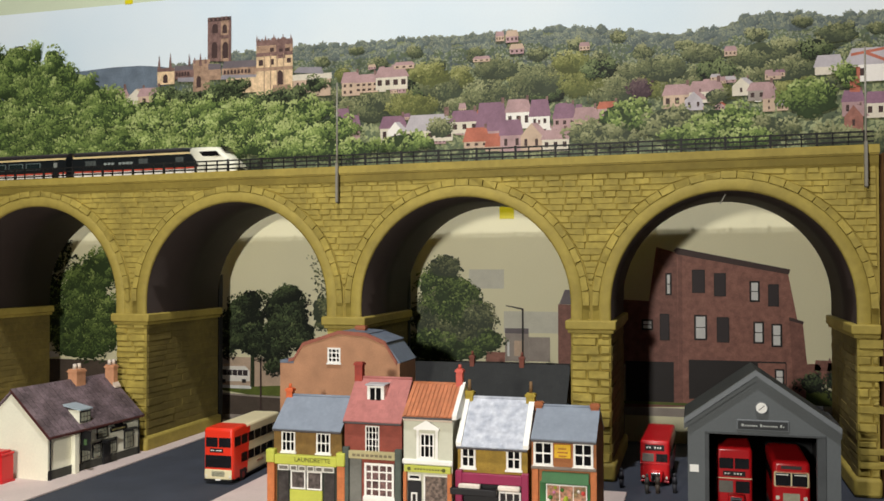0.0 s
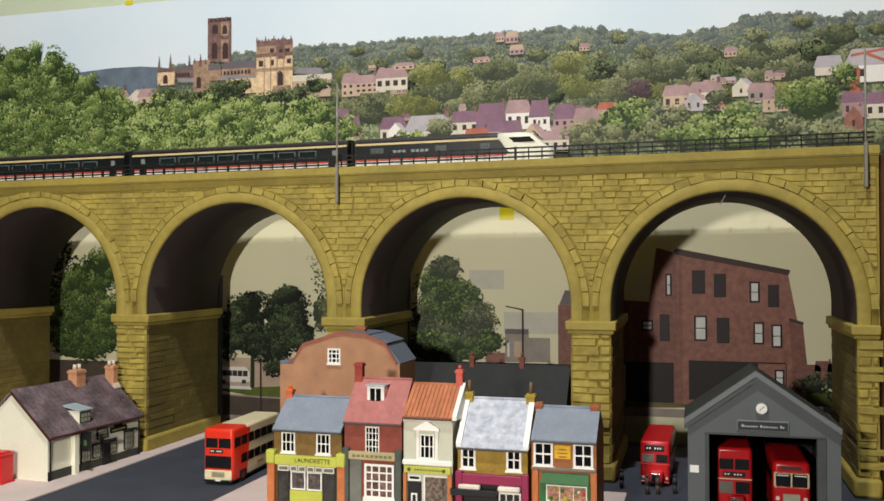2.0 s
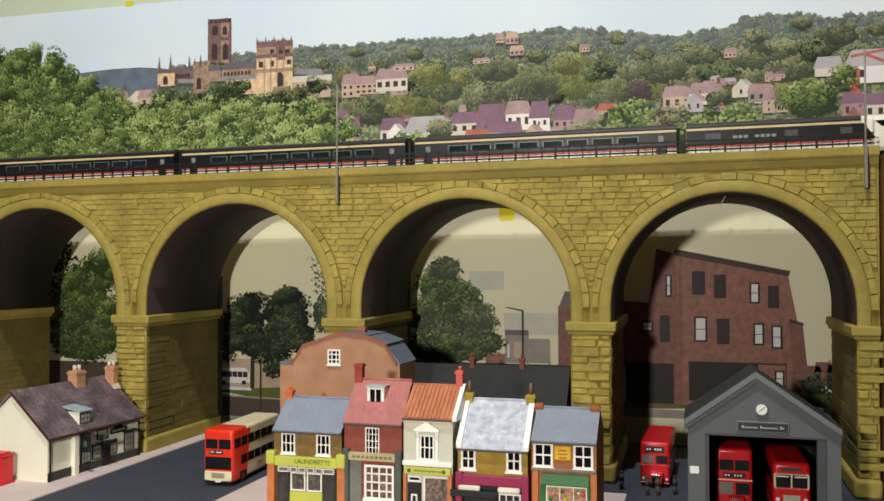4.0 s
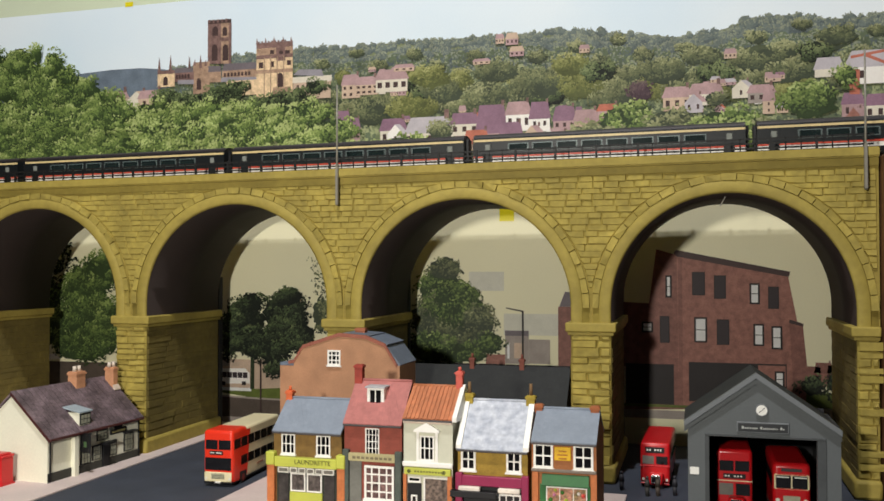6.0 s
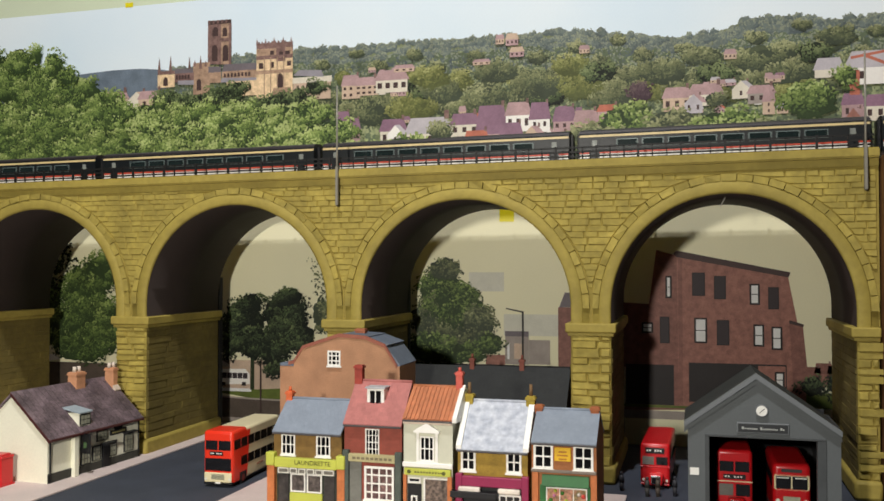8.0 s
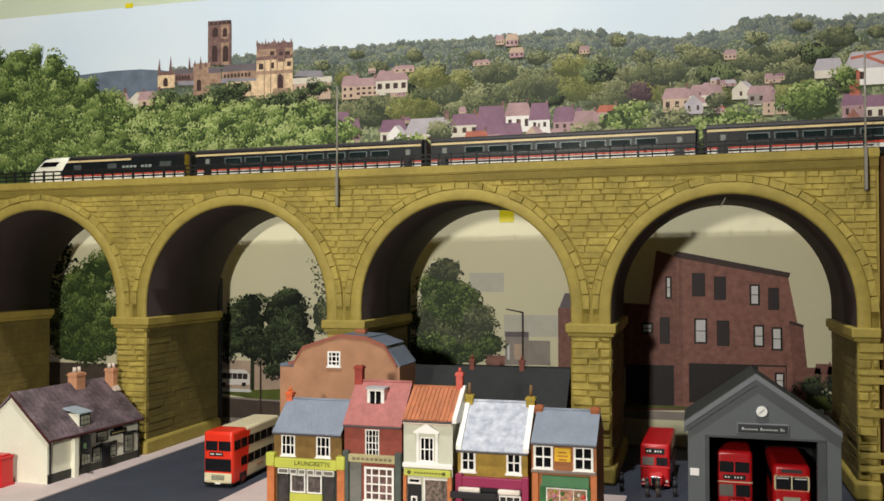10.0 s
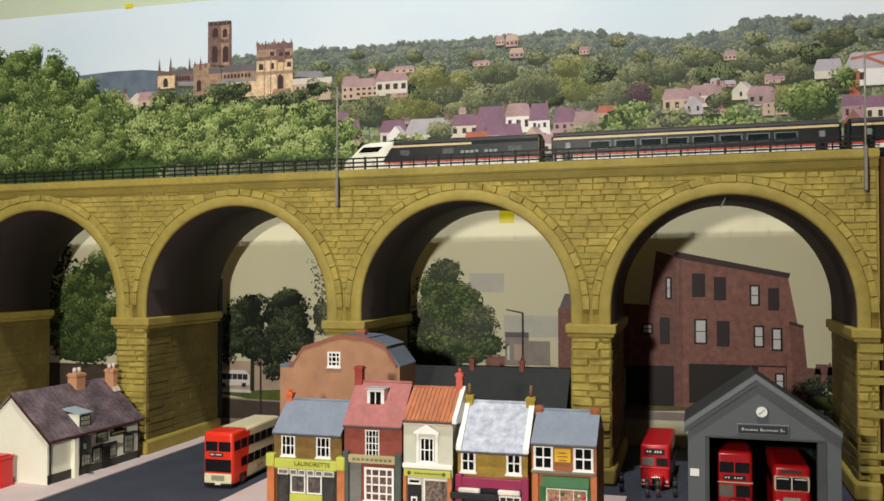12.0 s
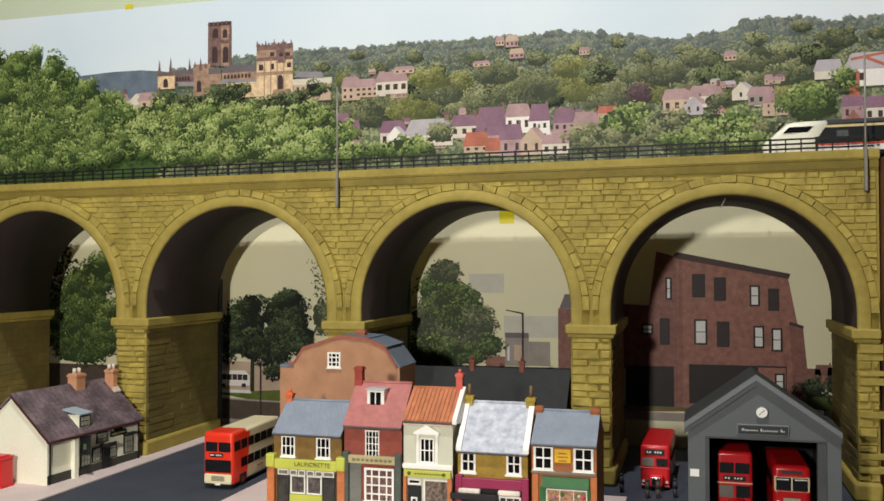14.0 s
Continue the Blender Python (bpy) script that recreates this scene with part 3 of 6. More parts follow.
    for i, e in enumerate(((-19.61, 46.75, 4.65, 3.65), (-24.29, 48.33, 5.14, 4.71), (-30.66, 50.92, 5.68, 4.72), (-37.19, 52.66, 6.03, 5.11), (-43.85, 52.12, 5.5, 6.15), (-26.35, 44.38, 7.24, 3.59), (-33.84, 45.62, 7.44, 4.16), (-40.42, 45.46, 6.53, 4.82), (-20.09, 41.45, 6.48, 2.73), (-28.43, 40.23, 7.92, 2.74), (-37.06, 40.26, 7.54, 2.81), (-29.63, 54.95, 2.11, 2.22), (-36.13, 55.82, 2.59, 2.58), (-32.87, 56.52, 1.28, 1.56), (-41.66, 56.63, 2.64, 2.23), (-26.96, 52.97, 1.67, 1.7))):
        printed_tree(sheet, 40 + i * 0.85, *e, seed=i + 420, leaf=0.28, bright=-0.04)
    # strips of tape that hold the paper
    for r in ((-16.9, 63.3, -15.5, 64.0), (-42.19, 62.75, -40.9, 63.4), (42.74, 28.82, 44.78, 30.71)):
        x0, z0, x1, z1 = r
        tape = part("tape", boxes((x0, x1, SHEET_Y - 0.05, SHEET_Y - 0.02, z0, z1)), mat("yellow_tape", lin(222, 208, 30), 0.4, vary=0.05), sheet, "bright yellow adhesive tape")
    return sheet


def cathedral(sheet):
    p = Print(17.1)
    # crossing tower
    p.poly([(-2.09, 53.38), (1.63, 53.14), (1.6, 59.46), (1.03, 59.76), (-1.73, 59.98), (-2.02, 59.74)], "tower")
    p.poly([(-0.18, 53.25), (1.63, 53.14), (1.6, 59.46), (-0.11, 59.77)], "nave")
    for r in ((-2.21, 53.36, -1.8, 59.93), (-0.39, 53.24, 0.01, 59.79), (1.32, 53.13, 1.72, 59.57)):
        p.rect(*r, "tower")
    for r in ((-1.53, 53.79, -0.56, 56.26), (0.29, 53.68, 1.25, 56.14)):
        p.arch(*r, "void")
    for r in ((-1.44, 57.56, -0.48, 59.01), (0.28, 57.45, 1.04, 58.79)):
        p.arch(*r, "void")
    p.rect(*(-2.2, 56.64, 1.71, 57.17), "tower")
    p.rect(*(-2.21, 59.37, 1.7, 59.93), "void")
    for i in range(5):
        x0, z0, x1, z1 = (-2.12, 59.81, -1.83, 60.27)
        p.rect(x0 + i * 0.72, z0 - 0.3, x1 + i * 0.72, z1 - 0.24, "tower")
    p.done("printed_crossing_tower", sheet, "printed square stone crossing tower")
    p = Print(17.3)
    # nave and choir
    p.poly([(0.21, 52.03), (5.94, 51.68), (5.94, 53.12), (0.59, 53.21)], "lead_d")
    p.rect(*(0.21, 50.74, 6.04, 52.12), "nave")
    p.poly([(-0.07, 50.51), (6.04, 50.15), (6.04, 50.91), (0.21, 51.17)], "lead")
    p.rect(*(0.98, 48.29, 6.05, 50.53), "pale_stone")
    for i in range(8):
        x0, z0, x1, z1 = (0.5, 51.22, 0.88, 51.84)
        p.arch(x0 + i * 0.58, z0, x1 + i * 0.58, z1, "void")
        x0, z0, x1, z1 = (1.45, 49.03, 1.83, 50.08)
        if i < 6:
            p.arch(x0 + i * 0.64, z0, x1 + i * 0.64, z1, "void")
    p.rect(*(-4.69, 48.89, -1.87, 53.71), "nave")
    p.poly([(-2.08, 51.83), (0.02, 51.87), (0.02, 52.9), (-2.09, 53.03)], "lead_d")
    p.rect(*(-2.08, 50.5, 0.03, 52.08), "nave")
    p.arch(*(-4.1, 49.49, -3.32, 51.26), "void")
    p.poly([(-8.3, 52.03), (-4.68, 51.98), (-4.69, 52.94), (-7.71, 53.04)], "lead_d")
    p.rect(*(-8.1, 50.94, -4.58, 52.28), "tower")
    for i in range(5):
        x0, z0, x1, z1 = (-7.71, 51.36, -7.31, 52.08)
        p.arch(x0 + i * 0.5, z0, x1 + i * 0.5, z1, "void")
    p.poly([(-7.31, 50.58), (-4.58, 50.42), (-4.58, 51.11), (-7.31, 51.19)], "lead")
    p.rect(*(-10.87, 50.27, -7.89, 52.71), "pale_stone")
    p.rect(*(-10.87, 52.27, -7.9, 52.8), "tower")
    p.arch(*(-9.87, 50.51, -9.07, 51.86), "void")
    # pinnacles
    for q in ([(-10.87, 52.53), (-10.27, 52.5), (-10.58, 54.97)], [(-8.99, 52.24), (-8.3, 52.2), (-8.61, 55.18)], [(-5.56, 52.9), (-5.08, 52.87), (-5.38, 54.88)], [(-3.72, 52.79), (-3.14, 52.75), (-3.44, 54.84)], [(-4.69, 53.19), (-4.21, 53.16), (-4.4, 54.21)], [(-2.76, 53.07), (-2.28, 53.04), (-2.57, 54.01)]):
        p.poly(q, "tower")
    p.done("printed_nave", sheet, "printed cathedral nave and choir with pinnacles")
    p = Print(17.8)
    # west towers
    p.rect(*(5.93, 47.79, 9.18, 55.74), "pale_stone")
    p.rect(*(8.98, 47.98, 11.82, 55.7), "pale_stone")
    p.rect(*(6.02, 53.83, 11.81, 55.06), "nave")
    p.rect(*(9.16, 53.07, 10.63, 55.69), "tower")
    for r in ((6.31, 52.12, 7.05, 53.01), (8.25, 52.18, 8.8, 53.05), (10.63, 53.86, 11.36, 54.58), (8.15, 54.11, 8.8, 54.75), (10.9, 52.34, 11.54, 53.05), (9.62, 53.43, 10.26, 54.48)):
        p.rect(*r, "void")
    p.rect(*(5.93, 55.08, 11.81, 55.91), "tower")
    p.rect(*(5.93, 53.49, 11.81, 54.05), "tower")
    p.rect(*(5.94, 51.32, 11.82, 51.85), "nave")
    p.arch(*(9.26, 49.07, 10.28, 51.31), "void")
    p.rect(*(8.63, 47.49, 11.55, 49.16), "nave")
    for q in ([(5.84, 55.75), (6.21, 55.72), (6.02, 56.75)], [(7.23, 55.65), (7.69, 55.62), (7.41, 56.65)], [(8.52, 55.56), (9.07, 55.53), (8.79, 56.72)], [(10.08, 55.62), (10.53, 55.59), (10.26, 56.7)], [(11.35, 55.45), (11.81, 55.42), (11.53, 56.61)]):
        p.poly(q, "tower")
    for i in range(9):
        x0, z0, x1, z1 = (6.21, 55.71, 6.49, 56.15)
        p.rect(x0 + i * 0.53, z0, x1 + i * 0.53, z1, "tower")
    for x in range(4):
        x0, z0, x1, z1 = (7.14, 48.05, 7.43, 53.8)
        p.rect(x0 + x * 1.05, z0, x1 + x * 1.05 - 0.12, z1, "nave")
    p.done("printed_west_front", sheet, "printed pale stone west towers")
    p = Print(17.6)
    # cloister range
    p.rect(*(11.91, 47.16, 17.82, 50.23), "beige")
    p.rect(*(11.82, 49.62, 17.99, 50.48), "cream")
    for i in range(6):
        x0, z0, x1, z1 = (12.45, 48.26, 12.82, 49.28)
        p.rect(x0 + i * 0.85, z0, x1 + i * 0.85, z1, "void")
    p.poly([(11.91, 50.81), (12.81, 51.59), (16.4, 51.37), (16.75, 50.36)], "lead")
    p.done("printed_cloister", sheet, "printed pale cloister range")


LANDSCAPE = landscape_sheet()


def street_sheet():
    sheet = hung(thing("street_poster", "cream paper sheet printed with trees, brick offices and a road", "poster"))
    part("sheet", boxes((-125, 140, SHEET_Y, SHEET_Y + 0.3, -0.75, 31.8)), PALETTE["sheet"], sheet, "plain cream paper")
    # brick office block
    for n, (name, pts, tone) in enumerate((
            ("printed_office_side", [(63.7, 24.81), (66.27, 24.06), (66.48, 4), (59.51, 3.72), (61.04, 16.36), (62.64, 16.97)], "brick_d"),
            ("printed_office_front", [(66.27, 24.06), (79.82, 21.57), (82.4, 7.47), (82.5, 4.66), (66.48, 4)], "brick"),
            ("printed_office_cornice", [(65.85, 24.3), (66.28, 24.7), (80.16, 21.85), (79.95, 21.2), (66.27, 23.85)], "void"),
            ("printed_office_annex", [(79.96, 15.6), (81.55, 15.2), (82.26, 7.46), (80.41, 6.69)], "brick_d"),
            ("printed_annex_cornice", [(79.97, 15.85), (81.68, 15.3), (81.61, 14.95), (79.96, 15.4)], "void"),
            ("printed_office_wing", [(59.3, 17.9), (64.6, 17.6), (64.8, 9.6), (59.3, 9.4)], "brick_d"),
            ("printed_shopfront", [(67.73, 5.11), (79.6, 5.11), (79.6, 10.17), (67.73, 10.17)], "dark"),
            ("printed_office_entrance", [(76.22, 7.37), (79.49, 7.37), (79.49, 9.97), (76.22, 9.97)], "brick"),
            # left block is inked dark where the pier's shade falls
            ("printed_shopfront", [(59.69, 4.56), (65.85, 4.56), (65.85, 9.8), (59.69, 9.8)], "dark"),
            ("printed_office_pier", [(66.46, 4.6), (66.98, 4.6), (66.98, 23.6), (66.46, 23.7)], "brick_d"))):
        p = Print(2 + 0.1 * n)
        p.poly(pts, tone)
        p.done(name, sheet, "printed red brick office block" if n < 2 else "")
    for a, b in (((68.31, 18.94, 69.69, 21.71), 0), ((71.03, 18.52, 72.26, 21.27), 0), ((75.36, 17.84, 76.36, 20.27), 1), ((77.59, 17.29, 78.64, 19.85), 0), ((68.55, 12.84, 69.92, 15.87), 1), ((71.34, 12.61, 72.62, 15.62), 0), ((75.79, 12.55, 76.85, 15.11), 1), ((77.95, 12.17, 79, 14.86), 1), ((64.97, 18.62, 65.52, 21.27), 1), ((61.91, 14.03, 63.13, 15.19), 1), ((64.22, 12.74, 65.2, 15.96), 0), ((78.3, 7.36, 79.22, 9.17), 1)):
        x0, z0, x1, z1 = a
        p = Print(4)
        p.rect(x0 - 0.12, z0 - 0.12, x1 + 0.12, z1 + 0.12, "dark")
        if b:
            p.rect(x0 + 0.1, z0 + 0.1, x1 - 0.1, (z0 + z1) / 2 - 0.05, "bright_pane")
            p.rect(x0 + 0.1, (z0 + z1) / 2 + 0.05, x1 - 0.1, z1 - 0.1, "bright_pane")
        else:
            p.rect(x0, z0, x1, z1, "pane")
        p.done("printed_window", sheet)
    p = Print(4)
    p.rect(*(58.19, 4.22, 68.25, 4.55), "grass")
    p.rect(*(81.86, 4.82, 86.4, 6.74), "grass")
    p.rect(*(58.19, 2.73, 86.38, 3.81), "grey")
    p.done("printed_verge", sheet, "printed verge and grey road")
    for i, r in enumerate(((81.77, 7.49, 83.6, 10.0), (82.96, 7.54, 84.9, 10.5), (84.4, 7.58, 86.2, 10.2))):
        printed_house(sheet, 1, *r, wall="brick", roof="brick_d", wins=2, storeys=2, slant=0.2)
    for i, e in enumerate(((82.6, 7.6, 1.6, 1.5), (85.4, 8.0, 1.4, 1.6))):
        printed_tree(sheet, 6 + i, *e, seed=i + 760, ramp="dark", leaf=0.24, bright=-0.1)
    # road, verge and white coach by the roundabout
    p = Print(2)
    p.rect(*(-44.45, -2.07, -17.72, 7.71), "tarmac")
    p.rect(*(-1.12, 4.18, 10.48, 8.83), "beige")
    p.poly([(-1.12, 9.17), (0.58, 8.87), (1.53, 7.89), (-1.11, 7.48)], "grey")
    p.poly([(-1.29, 3.42), (10.48, 3.19), (10.49, -1.59), (-1.26, -2.15)], "tarmac")
    p.done("printed_road", sheet, "printed brown-grey road")
    p = Print(2.5)
    p.poly([(-1.29, 4.01), (4.52, 4.46), (10.48, 4.84), (10.48, 3.19), (4.53, 3.29)], "grass")
    p.poly([(-1.29, 3.5), (4.53, 3.29), (10.48, 3.19), (10.48, 2.94), (4.53, 3.04), (-1.29, 3.25)], "grey")
    p.rect(*(-0.34, 4.15, 5.08, 4.63), "bright_pane")
    p.rect(*(-1.27, -1.59, 10.49, 0.29), "grey")
    p.done("printed_verge", sheet, "printed grass verge with a kerb")
    p = Print(5)
    p.poly([(-0.73, 6.98), (0.02, 7.43), (4.14, 7.54), (4.89, 6.81), (4.89, 5.31), (-0.72, 5.12)], "white")
    for i in range(6):
        p.rect(-0.55 + i * 0.86, 6.1, 0.22 + i * 0.86, 6.92, "pane")
    for r in ((0.22, 4.92, 0.88, 5.49), (3.59, 5.04, 4.24, 5.6)):
        p.rect(*r, "dark")
    p.done("printed_coach", sheet, "printed white coach on the road")
    p = Print(5)
    p.poly([(5.05, 12.33), (5.61, 12.34), (5.63, 4.5), (4.99, 4.48)], "deep")
    p.rect(*(6.54, 0.72, 6.8, 9.03), "void")
    p.done("printed_trunk_and_pole", sheet)
    for i, e in enumerate(((3.75, 14.41, 4.05, 4.22), (10.45, 15.33, 4.13, 4.16), (1.7, 11.85, 2.98, 3.07), (7.27, 11.38, 5.98, 2.92), (12.71, 12.48, 3.21, 2.84), (9.11, 8.27, 2.17, 1.87), (5.22, 17.36, 2.21, 1.69), (11.35, 18.24, 2.51, 1.66))):
        printed_tree(sheet, 6 + i * 0.85, *e, seed=i + 500, ramp="dark", leaf=0.26, bright=-0.14)
    printed_tree(sheet, 6, *(16.62, 21.55, 1.76, 3.59), seed=540, ramp="olive", leaf=0.24, fill=0.3)
    printed_tree(sheet, 6, *(16.45, 15.82, 1.76, 2.96), seed=541, ramp="olive", leaf=0.26)
    for i, e in enumerate(((-24.04, 18.88, 4.7, 5.31), (-20.96, 21.54, 3.65, 3.51), (-26.08, 13.52, 5.15, 5.02), (-19.87, 13.62, 4.02, 5.3), (-23.96, 10.01, 6.14, 2.76), (-31.39, 15.24, 4.19, 6.3), (-37.88, 15.16, 5.36, 6.38))):
        printed_tree(sheet, 6 + i * 0.85, *e, seed=i + 600, leaf=0.27, bright=-0.2)
    for i, e in enumerate(((-28.92, 24.23, 2.72, 3.02), (-30.16, 20.64, 2.3, 3.05), (-28.09, 26.02, 1.68, 1.06))):
        printed_tree(sheet, 12 + i * 0.85, *e, seed=i + 640, ramp="dark", leaf=0.3, fill=0.6, bright=-0.2)
    p = Print(8)
    p.poly([(-30.9, 8.78), (-29.2, 9), (-28.35, 8.13), (-30.89, 7.88)], "white")
    p.done("printed_car", sheet, "printed white car")
    # tree, street lamp and low buildings in the next bay
    p = Print(2)
    p.rect(*(38.4, 19.24, 43.33, 21.87), "lilac")
    p.rect(*(43.32, 13.22, 51.51, 16.15), "lilac")
    p.rect(*(43.47, 9.3, 46.74, 13.37), "grey")
    p.rect(*(43.47, 13.12, 46.75, 13.83), "lead_d")
    p.rect(*(46.75, 9.38, 49.67, 12.67), "grey")
    p.rect(*(43.78, 10, 44.09, 12.14), "bright_pane")
    p.rect(*(44.72, 10.05, 46.12, 12.16), "beige")
    p.rect(*(50.77, 8.7, 52.55, 17.15), "brick_d")
    p.poly([(50.92, 17.15), (52.59, 17.17), (52.6, 19.14), (51.69, 19.13)], "lead_d")
    p.rect(*(40.77, 9.21, 43.46, 10.53), "brick")
    p.rect(*(29.18, 1.19, 52.97, 9.21), "dark")
    p.done("printed_low_building", sheet, "printed grey building and brick gable")
    p = Print(4)
    p.rect(*(45.83, 9.28, 46.08, 16.48), "dark")
    p.poly([(43.64, 17), (46.07, 16.56), (46.07, 16.33), (43.64, 16.85)], "dark")
    p.done("printed_street_lamp", sheet, "printed dark street lamp")
    for i, e in enumerate(((34.17, 19.19, 3.75, 3.78), (33.34, 15.24, 3.93, 3.97), (37.02, 17.24, 4.03, 3.61), (37.41, 12.95, 4.01, 3.18), (32.92, 11.28, 4.09, 2.75), (39.83, 14.94, 2.71, 2.67), (41.41, 12.09, 2.22, 1.9), (34.99, 22.34, 2.77, 1.88), (37, 10.59, 4.81, 1.66))):
        printed_tree(sheet, 5 + i * 0.85, *e, seed=i + 700, ramp=("near", "olive")[i % 2], leaf=0.24, fill=0.66, bright=(-0.22, -0.12)[i % 2], lobe=0.75)
    return sheet


STREET = street_sheet()

# ---- common small parts ----
white_paint = mat("white_model_paint", lin(236, 234, 226), 0.5, vary=0.04, scale=80)
pane_dark = mat("dark_window_glass", lin(24, 23, 25), 0.12, vary=0.3, scale=120, bump=0.0, spec=0.6)
black_paint = mat("black_model_paint", lin(18, 18, 20), 0.5, vary=0.2, scale=80)
chimney_clay = mat("orange_chimney_clay", lin(196, 120, 78), 0.7, vary=0.12, scale=90)
tyre_mat = mat("black_tyre_rubber", lin(24, 24, 25), 0.8)
chrome = mat("bright_chrome", lin(200, 200, 200), 0.2, 1.0)


def sash(parent, x, z, w, h, y, cols=2, rows=2, frame=None, bar=0.09, name="window", sill=True, glass=None):
    """A window in a wall facing -y: a frame with glazing bars proud of the wall, a dark pane behind."""
    bm = bmesh.new()
    e = bar * 1.5
    for a in ((x - w / 2, x - w / 2 + e, z, z + h), (x + w / 2 - e, x + w / 2, z, z + h), (x - w / 2 + e, x + w / 2 - e, z, z + e), (x - w / 2 + e, x + w / 2 - e, z + h - e, z + h)):
        box(bm, a[0], a[1], y - 0.12, y + 0.03, a[2], a[3])
    for i in range(1, cols):
        cx = x - w / 2 + w * i / cols
        box(bm, cx - bar / 2, cx + bar / 2, y - 0.09, y + 0.02, z + e, z + h - e)
    for i in range(1, rows):
        cz = z + h * i / rows
        box(bm, x - w / 2 + e, x + w / 2 - e, y - 0.088, y + 0.02, cz - bar / 2, cz + bar / 2)
    if sill:
        box(bm, x - w / 2 - 0.1, x + w / 2 + 0.1, y - 0.2, y + 0.02, z - 0.14, z)
    win = part(name, bm, frame or white_paint, parent)
    part("pane", boxes((x - w / 2 + 0.05, x + w / 2 - 0.05, y - 0.045, y - 0.02, z + 0.05, z + h - 0.05)), glass or pane_dark, win, "dark glass")
    return win


def chimney(parent, x, y, z0, z1, w=0.7, d=0.7, pots=2, material=None, pot=None, h=0.55):
    bm = boxes((x - w / 2, x + w / 2, y - d / 2, y + d / 2, z0, z1), bevel=0.03)
    box(bm, x - w / 2 - 0.08, x + w / 2 + 0.08, y - d / 2 - 0.08, y + d / 2 + 0.08, z1 - 0.3, z1 - 0.1)
    stack = part("chimney", bm, material or chimney_clay, parent)
    for i in range(pots):
        px = x + (i - (pots - 1) / 2) * 0.34
        b2 = bmesh.new()
        tube(b2, px, y, z1, z1 + h, 0.16, 0.13, 10)
        part("chimney_pot", b2, pot or material or chimney_clay, stack)
    return stack


def lettering(parent, text, x, y, z, size, material, name="lettering", rz=0.0):
    cu = bpy.data.curves.new(name, "FONT")
    cu.body, cu.size, cu.align_x, cu.align_y, cu.extrude = text, size * CM, "CENTER", "CENTER", 0.0002
    tmp = bpy.data.objects.new(name, cu)
    scene.collection.objects.link(tmp)
    me = bpy.data.meshes.new_from_object(tmp.evaluated_get(bpy.context.evaluated_depsgraph_get()))
    bpy.data.objects.remove(tmp)
    me.materials.clear()
    me.materials.append(material)
    ob = new(name, me)
    ob.parent = parent
    ob.matrix_basis = pose(x * CM, y * CM, z * CM, 90, 0, rz)
    return ob


def slope_slates(parent, x0, x1, y0, z0, y1, z1, course, width, material, name="slate", seed=1):
    """Overlapping courses of slates on a roof slope that rises from (y0, z0) to (y1, z1); shared meshes, one object a slate."""
    rng = random.Random(seed)
    length = math.hypot(y1 - y0, z1 - z0)
    ang = math.atan2(z1 - z0, y1 - y0)
    n, m = max(1, round(length / course)), max(1, round((x1 - x0) / width))
    w = (x1 - x0) / m
    bm = bmesh.new()
    box(bm, 0.004, w - 0.004, 0, length / n * 1.2, 0.0, 0.022)
    if name == "pantile":
        box(bm, w * 0.5, w - 0.004, 0, length / n * 1.2, 0.022, 0.1)
    me = mesh_of(name, bm, material)
    bm = bmesh.new()
    box(bm, 0.004, w / 2 - 0.004, 0, length / n * 1.2, 0.0, 0.022)
    half = mesh_of(name, bm, material)
    for r in range(n):
        cells = [(x0 + i * w, me) for i in range(m)] if r % 2 == 0 or name == "pantile" else [(x0, half)] + [(x0 + w / 2 + i * w, me) for i in range(m - 1)] + [(x1 - w / 2, half)]
        d = r * length / n
        for x, data in cells:
            ob = new(name, data)
            ob.parent = parent
            ob.matrix_basis = Matrix.Translation((x * CM, (y0 + d * math.cos(ang)) * CM, (z0 + d * math.sin(ang) + 0.01) * CM)) @ Euler((ang + 0.02 + rng.uniform(-0.004, 0.004), 0, 0)).to_matrix().to_4x4()


# ---- the row of shops ----
SY, RY = -20.0, -17.0


